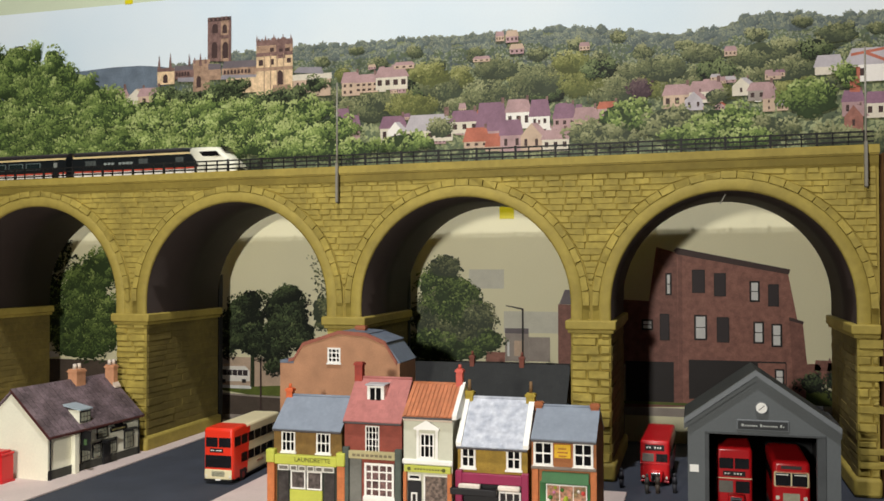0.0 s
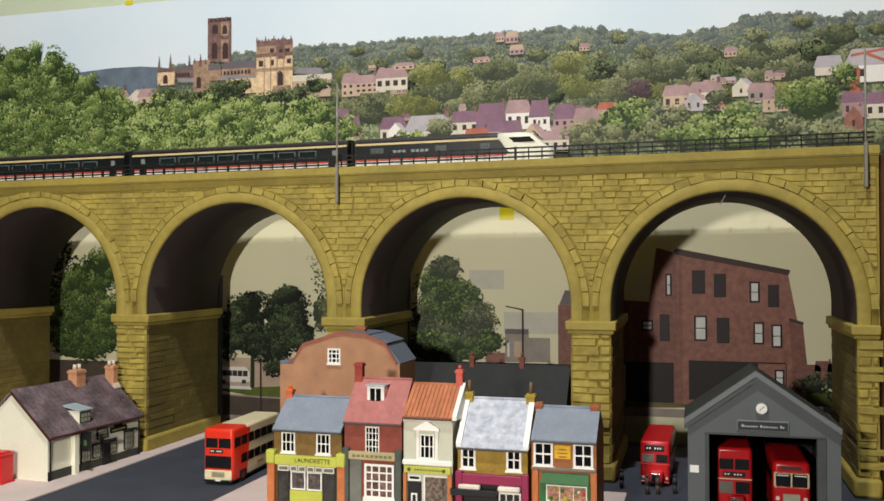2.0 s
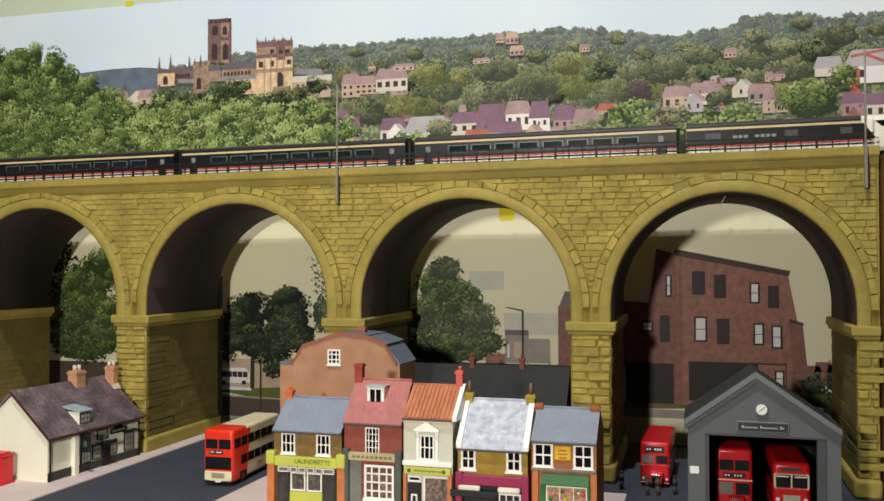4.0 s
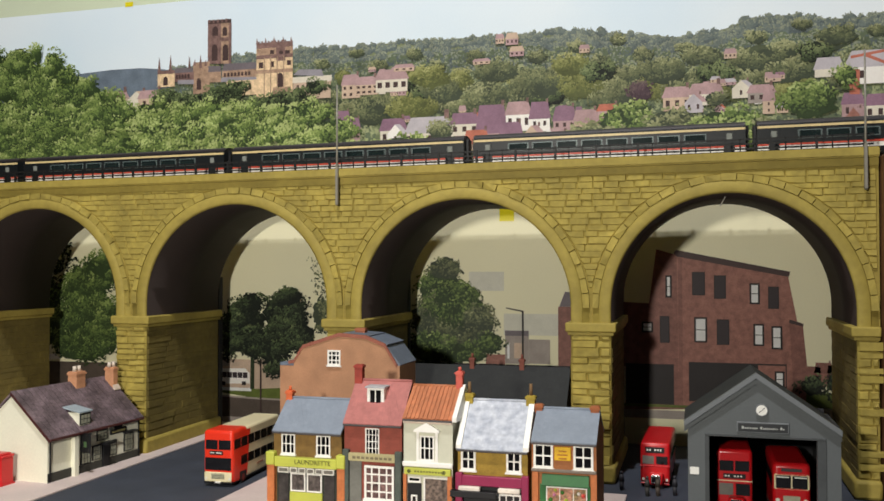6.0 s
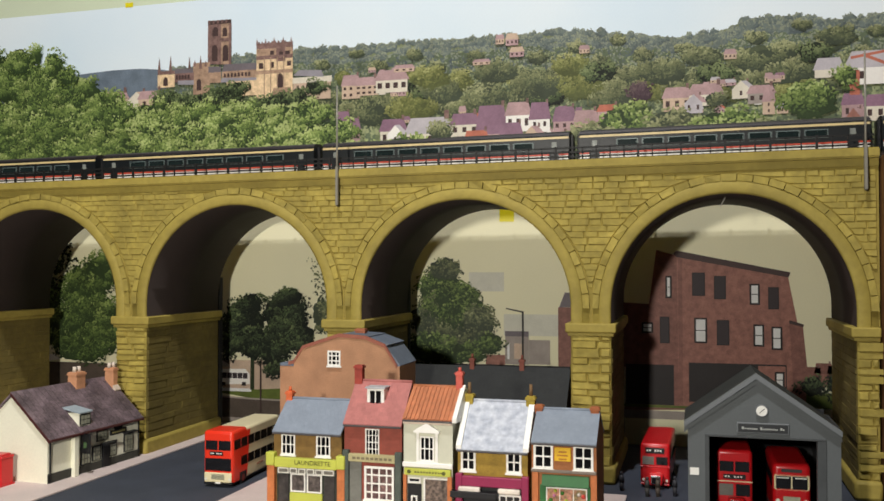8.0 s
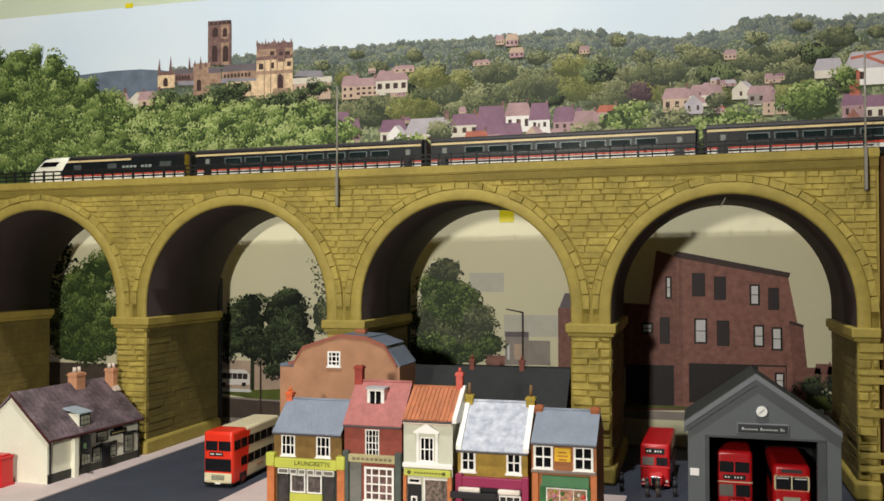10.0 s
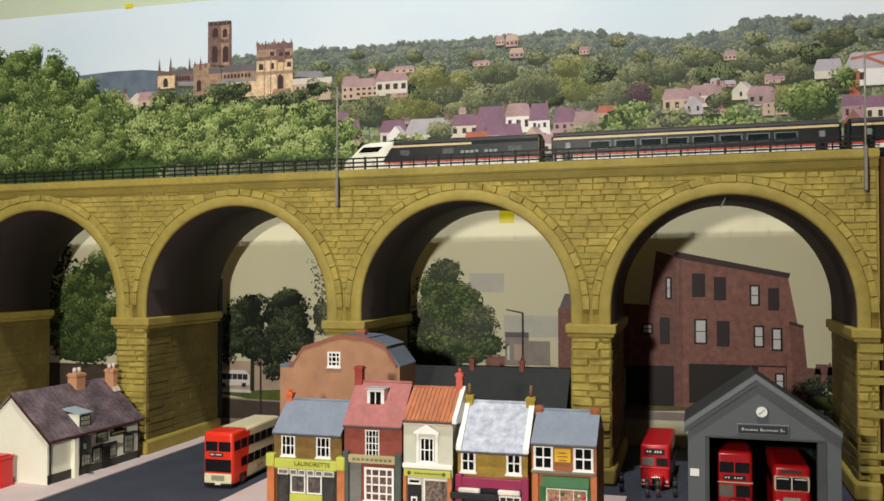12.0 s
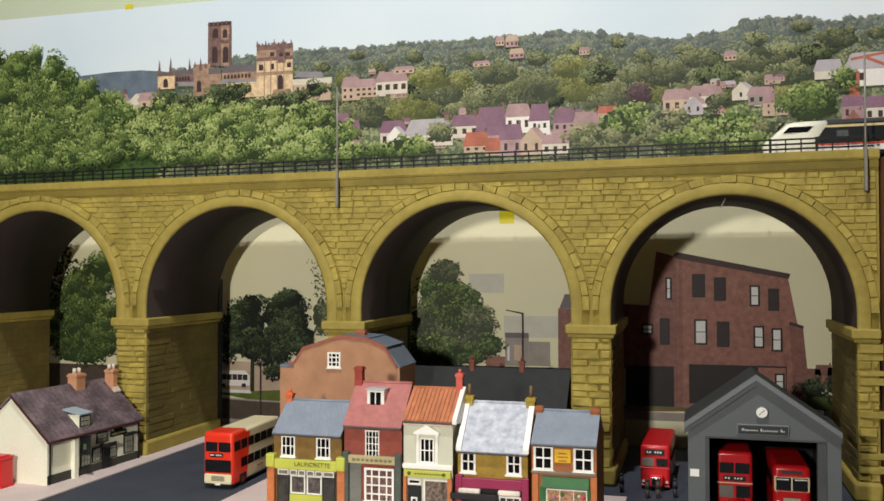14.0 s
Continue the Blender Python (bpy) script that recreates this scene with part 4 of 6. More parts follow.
def shop(name, label, x0, x1, eave, ridge, wall, roof, roof_label="", depth=6.0, slate=(0.43, 0.4), tile_name="slate"):
    """Two-storey terraced shop: walls, pitched roof of slates, gutter. Ground at the pavement's top."""
    s = thing(name, label, "shop", 0, 0, 0.22, group="terrace of shops")
    eave, ridge = eave - 0.22, ridge - 0.22
    bm = bmesh.new()
    prism(bm, [(SY, 0), (SY + depth, 0), (SY + depth, eave), (RY, ridge - 0.12), (SY, eave - 0.05)], x0, x1, axis="x")
    part("wall", bm, wall, s)
    bm = bmesh.new()
    k = (ridge - eave) / (RY - SY)
    prism(bm, [(SY - 0.3, eave - 0.3 * k), (RY, ridge), (SY + depth + 0.3, eave - 0.3 * k), (SY + depth + 0.3, eave - 0.3 * k + 0.16), (RY, ridge + 0.16), (SY - 0.3, eave - 0.3 * k + 0.16)], x0 - 0.03, x1 + 0.03, axis="x")
    rf = part("roof", bm, roof, s, roof_label)
    slope_slates(rf, x0 - 0.03, x1 + 0.03, SY - 0.34, eave - 0.34 * k + 0.15, RY, ridge + 0.17, slate[0], slate[1], roof, tile_name, seed=int(x0))
    b2 = bmesh.new()
    tube(b2, RY, ridge + 0.2, x0 - 0.03, x1 + 0.03, 0.14, n=8, axis="x")
    part("ridge_tile", b2, roof, s)
    part("gutter", boxes((x0 - 0.02, x1 + 0.02, SY - 0.42, SY - 0.24, eave - 0.34 * k - 0.06, eave - 0.34 * k + 0.1), bevel=0.04), mat("dark_gutter", lin(70, 66, 66), 0.5), s)
    return s, eave


def shops():
    # launderette: brown brick upper floor, slate roof, lime fascia
    brown = mat("brown_brick_paper", lin(120, 92, 44), 0.7, vary=0.2, scale=140, grain=700)
    slate_blue = mat("blue_grey_slate", lin(128, 137, 150), 0.55, vary=0.08, scale=60, obj=0.035)
    lime = mat("lime_yellow_paint", lin(186, 190, 78), 0.5, vary=0.06)
    clay = mat("orange_brick_paint", lin(190, 112, 64), 0.65, vary=0.12, scale=100)
    a, b = 31.54, 38.15
    s, ev = shop("launderette", "brown brick launderette with blue-grey slate roof and lime fascia", a, b, 7.75, 10.04, brown, slate_blue)
    for px in (33, 36.42):
        sash(s, px, 5.58 - 0.22, 1.35, 1.85, SY, 3, 2)
        part("lintel", boxes((px - 0.8, px + 0.8, SY - 0.2, SY, 5.58 - 0.22 + 1.85, 5.58 - 0.22 + 1.98)), white_paint, s)
    z0, z1 = 4.52 - 0.22, 5.38 - 0.22
    fas = part("fascia", boxes((a + 0.3, b - 0.3, SY - 0.55, SY, z0, z1), bevel=0.05), lime, s, "lime yellow shop sign board")
    lettering(fas, "LAUNDRETTE", (a + b) / 2 + 0.7, SY - 0.56, (z0 + z1) / 2 + 0.06, 0.56, mat("dark_olive_letter", lin(60, 58, 20), 0.6))
    for px in (a - 0.1, b + 0.1):
        part("pilaster", boxes((px - 0.36, px + 0.36, SY - 0.5, SY + 0.1, 0, z0 + 0.1), bevel=0.04), clay, s, "orange brick pilaster")
        part("console", boxes((px - 0.42, px + 0.42, SY - 0.68, SY + 0.1, z0 + 0.1, z1 + 0.45), bevel=0.12, seg=2), lime, s, "lime yellow console bracket")
    part("shop_recess", boxes((a + 0.35, b - 0.35, SY - 0.06, SY + 0.0, 0.1, z0)), mat("dark_green_shopfront", lin(42, 48, 40), 0.5), s)
    zt = z0 - 0.1
    for i, px in enumerate((32.56, 33.56, 34.39, 35.22, 36.04, 36.96)):
        w = 1.05 if i in (0, 5) else 0.72
        sash(s, px, zt - 0.5, w, 0.5, SY - 0.1, 1, 1, bar=0.06, name="transom_light", sill=False, glass=mat("grey_transom", lin(120, 116, 108), 0.3))
    for px in (34.01, 35.6):
        sash(s, px, 2.3 - 0.22, 1.45, 1.65, SY - 0.1, 1, 1, bar=0.08, name="shop_window", glass=mat("window_display", lin(86, 78, 74), 0.3, vary=0.6, scale=250), sill=False)
    part("stall_riser", boxes((33.23, 36.37, SY - 0.25, SY - 0.06, 0.1, 2.25 - 0.22)), lime, s)
    for px in (32.56, 37.02):
        part("shop_door", boxes((px - 0.5, px + 0.5, SY - 0.14, SY - 0.06, 0.05, zt - 0.6), bevel=0.02), mat("dark_door", lin(58, 54, 52), 0.4, vary=0.4, scale=150), s)
    chimney(s, 31.74, RY, ev + 1.6, 10.9 - 0.22, 0.62, 0.6, 1, h=0.4, material=mat("bright_orange_clay", lin(214, 104, 58), 0.6))
    # red brick shop with dormer
    red = mat("red_brick_paper", lin(136, 66, 52), 0.7, vary=0.16, scale=140, grain=700)
    red_tile = mat("dusty_red_tile", lin(172, 106, 100), 0.6, vary=0.1, scale=70, obj=0.08)
    a, b = 38.42, 43.8
    s, ev = shop("red_brick_shop", "tall red brick shop with red tiled roof and white dormer", a, b, 8.84, 11.93, red, red_tile)
    sash(s, 41.08, 5.92 - 0.22, 1.3, 2.35, SY, 4, 4, bar=0.07)
    z0, z1 = 5.38 - 0.22, 6.07 - 0.22
    stone_f = mat("stone_fascia_paint", lin(176, 166, 122), 0.6, vary=0.1)
    fas = part("fascia", boxes((a + 0.1, b - 0.1, SY - 0.4, SY, z0, z1), bevel=0.04), stone_f, s, "stone-coloured sign board")
    for i in range(9):
        part("sign_bar", boxes((a + 0.9 + i * 0.42, a + 1.2 + i * 0.42, SY - 0.43, SY - 0.38, z0 + 0.22, z1 - 0.25)), mat("faded_sign_ink", lin(120, 110, 84), 0.6), fas)
    green_d = mat("dark_grey_green_paint", lin(74, 82, 74), 0.6, vary=0.2)
    for px in (a + 0.25, b - 0.25):
        part("pilaster", boxes((px - 0.3, px + 0.3, SY - 0.45, SY, 0, z1 + 0.3), bevel=0.06), green_d, s, "dark grey-green pilaster")
    part("shop_door", boxes((38.9, 40.08, SY - 0.12, SY - 0.02, 0, z0), bevel=0.03), mat("grey_door_paint", lin(112, 112, 104), 0.5), s, "grey panelled door")
    sash(s, 41.77, 1.92 - 0.22 + 0.1, 2.75, 4.93 - 1.92, SY - 0.16, 4, 4, bar=0.13, name="shop_window", glass=mat("warm_display", lin(104, 78, 74), 0.3, vary=0.6, scale=220))
    part("stall_riser", boxes((40.24, b - 0.5, SY - 0.2, SY - 0.02, 0, 1.77 + 0.1)), white_paint, s)
    dx0, dx1, dz0, dz1 = 40.08, 41.69, 10.02 - 0.22, 11.63 - 0.22
    dm = part("dormer", boxes((dx0, dx1, SY + 1.3, RY + 0.5, dz0, dz1)), white_paint, s, "white dormer")
    part("dormer_roof", boxes((dx0 - 0.15, dx1 + 0.15, SY + 1.1, RY + 0.6, dz1, dz1 + 0.14), bevel=0.03), mat("pale_lead", lin(176, 176, 180), 0.5), dm)
    part("dormer_window", boxes(((dx0 + dx1) / 2 - 0.5, (dx0 + dx1) / 2 - 0.06, SY + 1.24, SY + 1.3, dz0 + 0.3, dz1 - 0.2), ((dx0 + dx1) / 2 + 0.06, (dx0 + dx1) / 2 + 0.5, SY + 1.24, SY + 1.3, dz0 + 0.3, dz1 - 0.2)), pane_dark, dm)
    chimney(s, 38.71, RY, ev + 2.2, 13.53 - 0.22, 0.75, 0.7, 0, material=mat("dark_red_stack", lin(152, 60, 48), 0.7, vary=0.15, scale=120))
    # cream rendered shop with pantiles
    render_c = mat("cream_render", lin(198, 198, 178), 0.65, vary=0.04, scale=40)
    pan = mat("orange_pantile", lin(180, 110, 72), 0.6, vary=0.12, scale=90, obj=0.10)
    a, b = 43.96, 48.39
    s, ev = shop("cream_shop", "cream rendered shop with orange pantiles and a pediment window", a, b, 9.41, 11.6, render_c, pan, tile_name="pantile", slate=(0.5, 0.36))
    part("eaves_board", boxes((a, b, SY - 0.3, SY - 0.02, ev - 0.5, ev - 0.1), bevel=0.04), mat("cream_white_trim", lin(214, 196, 178), 0.6), s)
    sash(s, 46.11, 5.71 - 0.22, 1.3, 2.15, SY, 3, 2, bar=0.09)
    px, pz = 46.12, 8.19 - 0.22
    bm = bmesh.new()
    prism(bm, [(px - 1.15, pz), (px + 1.15, pz), (px + 1.15, pz + 0.16), (px, pz + 0.85), (px - 1.15, pz + 0.16)], SY - 0.35, SY)
    part("pediment", bm, white_paint, s, "white triangular pediment")
    for sx in (-0.85, 0.85):
        part("architrave", boxes((px + sx - 0.12, px + sx + 0.12, SY - 0.1, SY, pz - 2.6, pz)), white_paint, s)
    zb = 5.18 - 0.22
    part("string_course", boxes((a - 0.05, b + 0.05, SY - 0.3, SY, zb, zb + 0.42), bevel=0.06), white_paint, s)
    z0, z1 = 4.51 - 0.22, 5.09 - 0.22
    fas = part("fascia", boxes((a + 0.15, b - 0.1, SY - 0.35, SY, z0, z1), bevel=0.03), lime, s, "lime yellow sign board with dark letters")
    for i in range(11):
        part("sign_bar", boxes((a + 1.1 + i * 0.26, a + 1.28 + i * 0.26, SY - 0.38, SY - 0.34, z0 + 0.22, z1 - 0.22)), mat("sign_ink", lin(110, 110, 50), 0.6), fas)
    for px in (a + 0.6, b - 0.7):
        b2 = bmesh.new()
        tube(b2, px, (z0 + z1) / 2, SY - 0.39, SY - 0.34, 0.17, n=10, axis="y")
        part("sign_disc", b2, mat("olive_disc", lin(80, 84, 30), 0.6), fas)
    part("pilaster", boxes((a + 0.05, a + 0.35, SY - 0.3, SY, 0, z0)), clay, s)
    part("pilaster", boxes((b - 0.4, b - 0.02, SY - 0.3, SY, 0, z0)), clay, s)
    dx = 44.98
    dr = part("shop_door", boxes((dx - 0.62, dx + 0.62, SY - 0.12, SY, 0, z0 - 0.8), bevel=0.02), black_paint, s, "black door with a long light")
    sash(dr, dx, 0.5, 0.55, 2.0, SY - 0.13, 1, 1, bar=0.08, name="door_light", sill=False)
    sash(s, dx, z0 - 0.72, 1.15, 0.5, SY - 0.05, 1, 1, name="transom_light", sill=False)
    sash(s, 46.97, 0.5, 2.3, z0 - 0.7, SY - 0.05, 1, 1, name="shop_window", glass=mat("busy_display", lin(110, 96, 86), 0.3, vary=0.7, scale=300))
    bm = bmesh.new()
    k = (11.6 - 9.41) / 3.0
    prism(bm, [(SY - 0.3, ev - 0.25), (SY - 0.3, ev + 0.12), (RY, ev + 3 * k + 0.4), (RY + 3.3, ev + 0.1), (RY + 3.3, ev - 0.6)], b + 0.03, b + 0.42, axis="x")
    part("gable_parapet", bm, white_paint, s, "white gable parapet")
    chimney(s, 48.27, RY, ev + 1.8, 13.19 - 0.22, 0.6, 0.6, 1, material=mat("salmon_stack", lin(202, 92, 78), 0.6), h=0.35)
    # ochre shop with magenta front
    ochre = mat("ochre_brick_paper", lin(150, 122, 44), 0.7, vary=0.2, scale=120, grain=700)
    slate_p = mat("pale_patched_slate", lin(154, 160, 174), 0.55, vary=0.1, scale=150, obj=0.04, rgb2=lin(204, 208, 216))
    a, b = 48.84, 54.91
    s, ev = shop("magenta_shop", "ochre brick shop with pale patched slates and magenta shopfront", a, b, 7.18, 10.51, ochre, slate_p, slate=(0.5, 0.45))
    kk = (10.51 - 7.18) / 3.0
    for px in (a + 0.16, b - 0.1):
        bm = bmesh.new()
        prism(bm, [(SY - 0.35, ev - 0.2), (SY - 0.35, ev + 0.12), (RY, ev + 3 * kk + 0.42), (RY + 3.3, ev + 0.2), (RY + 3.3, ev - 0.3)], px - 0.24, px + 0.24, axis="x")
        part("verge_parapet", bm, white_paint, s, "white painted parapet")
    for px in (49.79, 53.75):
        sash(s, px, 5.12 - 0.22, 1.3, 1.85, SY, 2, 2, bar=0.12)
        part("lintel", boxes((px - 0.85, px + 0.85, SY - 0.2, SY, 6.74 - 0.26, 7.03 - 0.22)), mat("cream_lintel", lin(222, 214, 176), 0.6), s)
    magenta = mat("magenta_paint", lin(142, 34, 74), 0.45, vary=0.08)
    z0, z1 = 3.89 - 0.22, 4.74 - 0.22
    part("fascia", boxes((a + 0.1, b - 0.05, SY - 0.45, SY, z0, z1), bevel=0.06), magenta, s, "magenta shop sign board")
    for px in (a + 0.2, b - 0.15):
        part("pilaster", boxes((px - 0.3, px + 0.3, SY - 0.5, SY, 0, z1 + 0.2), bevel=0.05), magenta, s)
    for px, w in ((49.98, 1.9), (53.41, 1.9)):
        part("blind", boxes((px - w / 2, px + w / 2, SY - 0.7, SY, z0 - 0.45, z0 - 0.02), bevel=0.1), mat("cream_blind", lin(224, 214, 200), 0.7), s, "rolled cream shop blind")
    sash(s, 53.4, 0.6, 1.9, z0 - 1.2, SY - 0.05, 3, 2, name="shop_window")
    part("shop_recess", boxes((a + 0.5, b - 0.5, SY - 0.03, SY - 0.01, 0, z0)), black_paint, s)
    stall = part("stall", boxes((48.4, 52.41, SY - 1.0, SY - 0.15, 3.28 - 0.5, 3.51 - 0.2), bevel=0.03), black_paint, s, "dark market stall with goods")
    rng = random.Random(3)
    for i in range(9):
        gx = a + 0.5 + i * 0.42
        part("goods", boxes((gx - 0.17, gx + 0.17, SY - 0.85, SY - 0.4, 1.0, 1.0 + rng.uniform(0.5, 1.0)), bevel=0.05), mat("goods_%d" % (i % 4), lin(*((90, 120, 200), (214, 200, 160), (180, 170, 60), (90, 130, 80))[i % 4]), 0.6), stall)
    part("table", boxes((a + 0.2, a + 4.4, SY - 0.95, SY - 0.3, 0, 1.0)), black_paint, stall)
    for px in (49.15, 54.68):
        chimney(s, px, RY, ev + 2.4, 11.25 - 0.22, 0.75, 0.7, 1, material=mat("mustard_stack", lin(160, 138, 48), 0.7, vary=0.15), pot=mat("brown_pot", lin(120, 92, 60), 0.7), h=1.0)
    # tan shop with green front
    tan = mat("tan_brick_paper", lin(158, 100, 58), 0.7, vary=0.15, scale=120, grain=700)
    a, b = 55.25, 60.64
    s, ev = shop("green_shop", "tan brick shop with blue-grey slate roof and green shopfront", a, b, 7.97, 10.02, tan, slate_blue)
    for px in (56.24, 59.57):
        sash(s, px, 5.68 - 0.22, 1.65, 2.05, SY, 2, 2, bar=0.13)
    yellow = mat("chrome_yellow_sign", lin(222, 176, 30), 0.5)
    x0, x1, z0, z1 = 57.19, 58.55, 6.38 - 0.22, 7.5 - 0.22
    sg = part("sign_board", boxes((x0, x1, SY - 0.15, SY, z0, z1), bevel=0.03), yellow, s, "small yellow wall sign")
    for i in range(3):
        part("sign_bar", boxes((x0 + 0.35 - 0.1 * (i == 1), x1 - 0.35 + 0.1 * (i == 1), SY - 0.17, SY - 0.14, z1 - 0.4 - i * 0.3, z1 - 0.28 - i * 0.3)), mat("sign_brown", lin(170, 110, 30), 0.6), sg)
    zc = 5.4 - 0.22
    part("string_course", boxes((a - 0.02, b + 0.02, SY - 0.3, SY, zc, zc + 0.25), bevel=0.05), mat("grey_cornice", lin(122, 110, 98), 0.6), s)
    green = mat("shop_green_paint", lin(42, 98, 48), 0.5, vary=0.1)
    z1 = 5.22 - 0.22
    z0 = z1 - 0.85
    bm = bmesh.new()
    prism(bm, [(SY - 0.5, z0), (SY, z0 - 0.1), (SY, z1), (SY - 0.15, z1)], a + 0.9, b - 0.6, axis="x")
    part("awning", bm, green, s, "green sloping shop awning")
    for px in (a + 0.35, b - 0.2):
        part("pilaster", boxes((px - 0.25, px + 0.25, SY - 0.25, SY, 0, zc), bevel=0.03), clay, s)
    part("shopfront", boxes((a + 0.7, b - 0.5, SY - 0.12, SY, 0, z0)), green, s)
    sash(s, (a + b) / 2 + 0.25, 0.6, b - a - 2.0, z0 - 0.75, SY - 0.14, 3, 1, name="shop_window", bar=0.06, glass=mat("flower_display", lin(120, 112, 70), 0.4, vary=0.8, scale=260, rgb2=lin(205, 140, 120)))
    rng = random.Random(8)
    for i in range(26):
        b2 = bmesh.new()
        gx, gz = rng.uniform(a + 1.3, b - 0.9), rng.uniform(0.8, z0 - 0.3)
        bmesh.ops.create_icosphere(b2, subdivisions=1, radius=rng.uniform(0.14, 0.26), matrix=Matrix.Translation((gx, SY - 0.24, gz)))
        part("flower", b2, mat("flower_%d" % (i % 5), lin(*((160, 170, 50), (60, 110, 40), (200, 70, 60), (220, 210, 200), (190, 120, 150))[i % 5]), 0.7), s)
    for px in (55.37, 60.24):
        chimney(s, px, RY, ev + 1.8, 10.55 - 0.22, 0.7, 0.7, 0, material=mat("brown_stack", lin(158, 92, 54), 0.7))


shops()


# ---- vehicles ----
def wheel(parent, x, y, r, w, material=None, hub=None, n=18, name="wheel"):
    bm = bmesh.new()
    tube(bm, y, r, x - w / 2, x + w / 2, r, n=n, axis="x")
    wh = part(name, bm, material or tyre_mat, parent)
    bm = bmesh.new()
    tube(bm, y, r, x - w / 2 - 0.03, x + w / 2 + 0.03, r * 0.55, n=12, axis="x")
    part("hub", bm, hub or mat("grey_hub", lin(120, 40, 34), 0.5), wh)


def double_decker(name, label, x, y, rz, w, h, length, front, rear, split, cream=None, half_cab=False, group="buses", z=0.0, single=False):
    """Front at y = 0 facing -y. split: where the front colour ends along the body."""
    b = thing(name, label, "bus", x, y, z, rz, group=group)
    hw, zb = w / 2, 0.42
    bm = bmesh.new()
    box(bm, -hw, hw, 0, split, zb, h, bevel=0.32, seg=3)
    part("front_body", bm, front, b)
    if length > split:
        bm = bmesh.new()
        box(bm, -hw + 0.02, hw - 0.02, split - 0.5, length, zb, h - 0.03, bevel=0.3, seg=3)
        part("rear_body", bm, rear, b)
        # sloping edge of the front colour
        bm = bmesh.new()
        for sx in (-hw, hw):
            prism(bm, [(split - 0.35, zb + 0.3), (split - 0.2, zb + 0.3), (split + 0.5, h - 0.35), (split - 0.35, h - 0.35)], sx - 0.012, sx + 0.012, axis="x")
        part("colour_flash", bm, front, b)
    part("skirt", boxes((-hw + 0.12, hw - 0.12, 0.1, length - 0.1, 0.3, zb + 0.1)), black_paint, b)
    up0, up1, lo0, lo1 = h * (0.69 if half_cab else 0.66), h * (0.84 if half_cab else 0.83), h * 0.33, h * 0.50
    # front windows: upper pair, lower
    if single:
        lo0, lo1 = h * 0.50, h * 0.68
    for sx in () if single else (-1, 1):
        part("upper_front_window", boxes((min(sx * 0.06, sx * (hw - 0.26)), max(sx * 0.06, sx * (hw - 0.26)), -0.03, 0.05, up0, up1), bevel=0.02), pane_dark, b, "dark glass")
    if half_cab:
        part("cab_window", boxes((0.12, hw - 0.22, -0.03, 0.05, lo0 + 0.1, lo1 + 0.1), bevel=0.02), pane_dark, b, "dark glass")
        # pale grey base colour paints in a reflection on this pane
        part("front_window", boxes((-hw + 0.22, -0.1, -0.03, 0.05, lo0 + 0.1, lo1 + 0.1), bevel=0.02), mat("painted_reflection_glass", lin(120, 116, 108), 0.15, spec=0.6), b, "glass with a pale painted reflection")
        part("waist_band", boxes((-hw - 0.015, hw + 0.015, -0.045, length + 0.01, h * (0.47 if single else 0.545), h * (0.49 if single else 0.562)), bevel=0.02), front if single else cream, b, "thin raised band")
        bn = part("bonnet", boxes((-0.55, 0.85, -0.75, 0.1, zb, h * 0.34), bevel=0.2, seg=2), front, b)
        part("radiator", boxes((-0.36, 0.6, -0.8, -0.7, zb + 0.15, h * 0.31), bevel=0.06), chrome, bn, "chrome radiator shell")
        part("grille", boxes((-0.26, 0.5, -0.83, -0.78, zb + 0.25, h * 0.28), bevel=0.02), black_paint, bn)
    else:
        part("windscreen", boxes((-hw + 0.2, hw - 0.2, -0.03, 0.05, lo0 - 0.22, lo1 + 0.1), bevel=0.04), pane_dark, b, "wide dark windscreen")
        panel = part("front_panel", boxes((-hw + 0.14, hw - 0.14, -0.05, 0.05, zb + 0.12, h * 0.265), bevel=0.08), cream, b, "cream lower front panel")
        part("grille", boxes((-0.72, 0.72, -0.08, 0.0, zb + 0.4, h * 0.225), bevel=0.03), mat("grey_grille", lin(128, 126, 104), 0.5), panel)
        for i in range(4):
            z = zb + 0.5 + i * 0.14
            part("grille_slat", boxes((-0.7, 0.7, -0.1, -0.06, z, z + 0.05)), mat("grille_silver", lin(176, 174, 150), 0.4), panel)
        part("number_plate", boxes((-0.3, 0.3, -0.09, 0.0, zb - 0.02, zb + 0.14)), white_paint, b)
    part("bumper", boxes((-hw + 0.05, hw - 0.05, -0.08, 0.1, zb - 0.1, zb + 0.08), bevel=0.05), black_paint if not half_cab else front, b)
    # destination blind
    bz, bt = (h * 0.77, h * 0.9) if single else (h * 0.585, h * 0.655) if half_cab else (h * 0.565, h * 0.635)
    bl = part("destination_box", boxes((-0.95, 0.55 if not half_cab else 0.95, -0.045, 0.04, bz, bt), bevel=0.02), black_paint, b, "black destination blind")
    for i in range(6):
        if i != 2:
            x0 = -0.82 + i * 0.21 * (1 if not half_cab else 1.25)
            part("blind_bar", boxes((x0, x0 + 0.15, -0.06, -0.04, bz + 0.36 * (bt - bz), bt - 0.32 * (bt - bz))), white_paint, bl)
    for sx in (-1, 1):
        bm = bmesh.new()
        px = sx * (hw - 0.32)
        tube(bm, px, zb + 0.42, -0.1, 0.0, 0.14, n=12, axis="y")
        part("headlight", bm, mat("headlight_glass", lin(230, 226, 210), 0.15, spec=0.7), b, "round pale headlight")
        for k, (z0, z1) in enumerate(((lo0 + 0.1, lo1 + 0.1),) if single else ((up0, up1), (lo0 + 0.03, lo1))):
            n = 7
            for i in range(n):
                y0 = 0.25 + i * (length - 0.6) / n
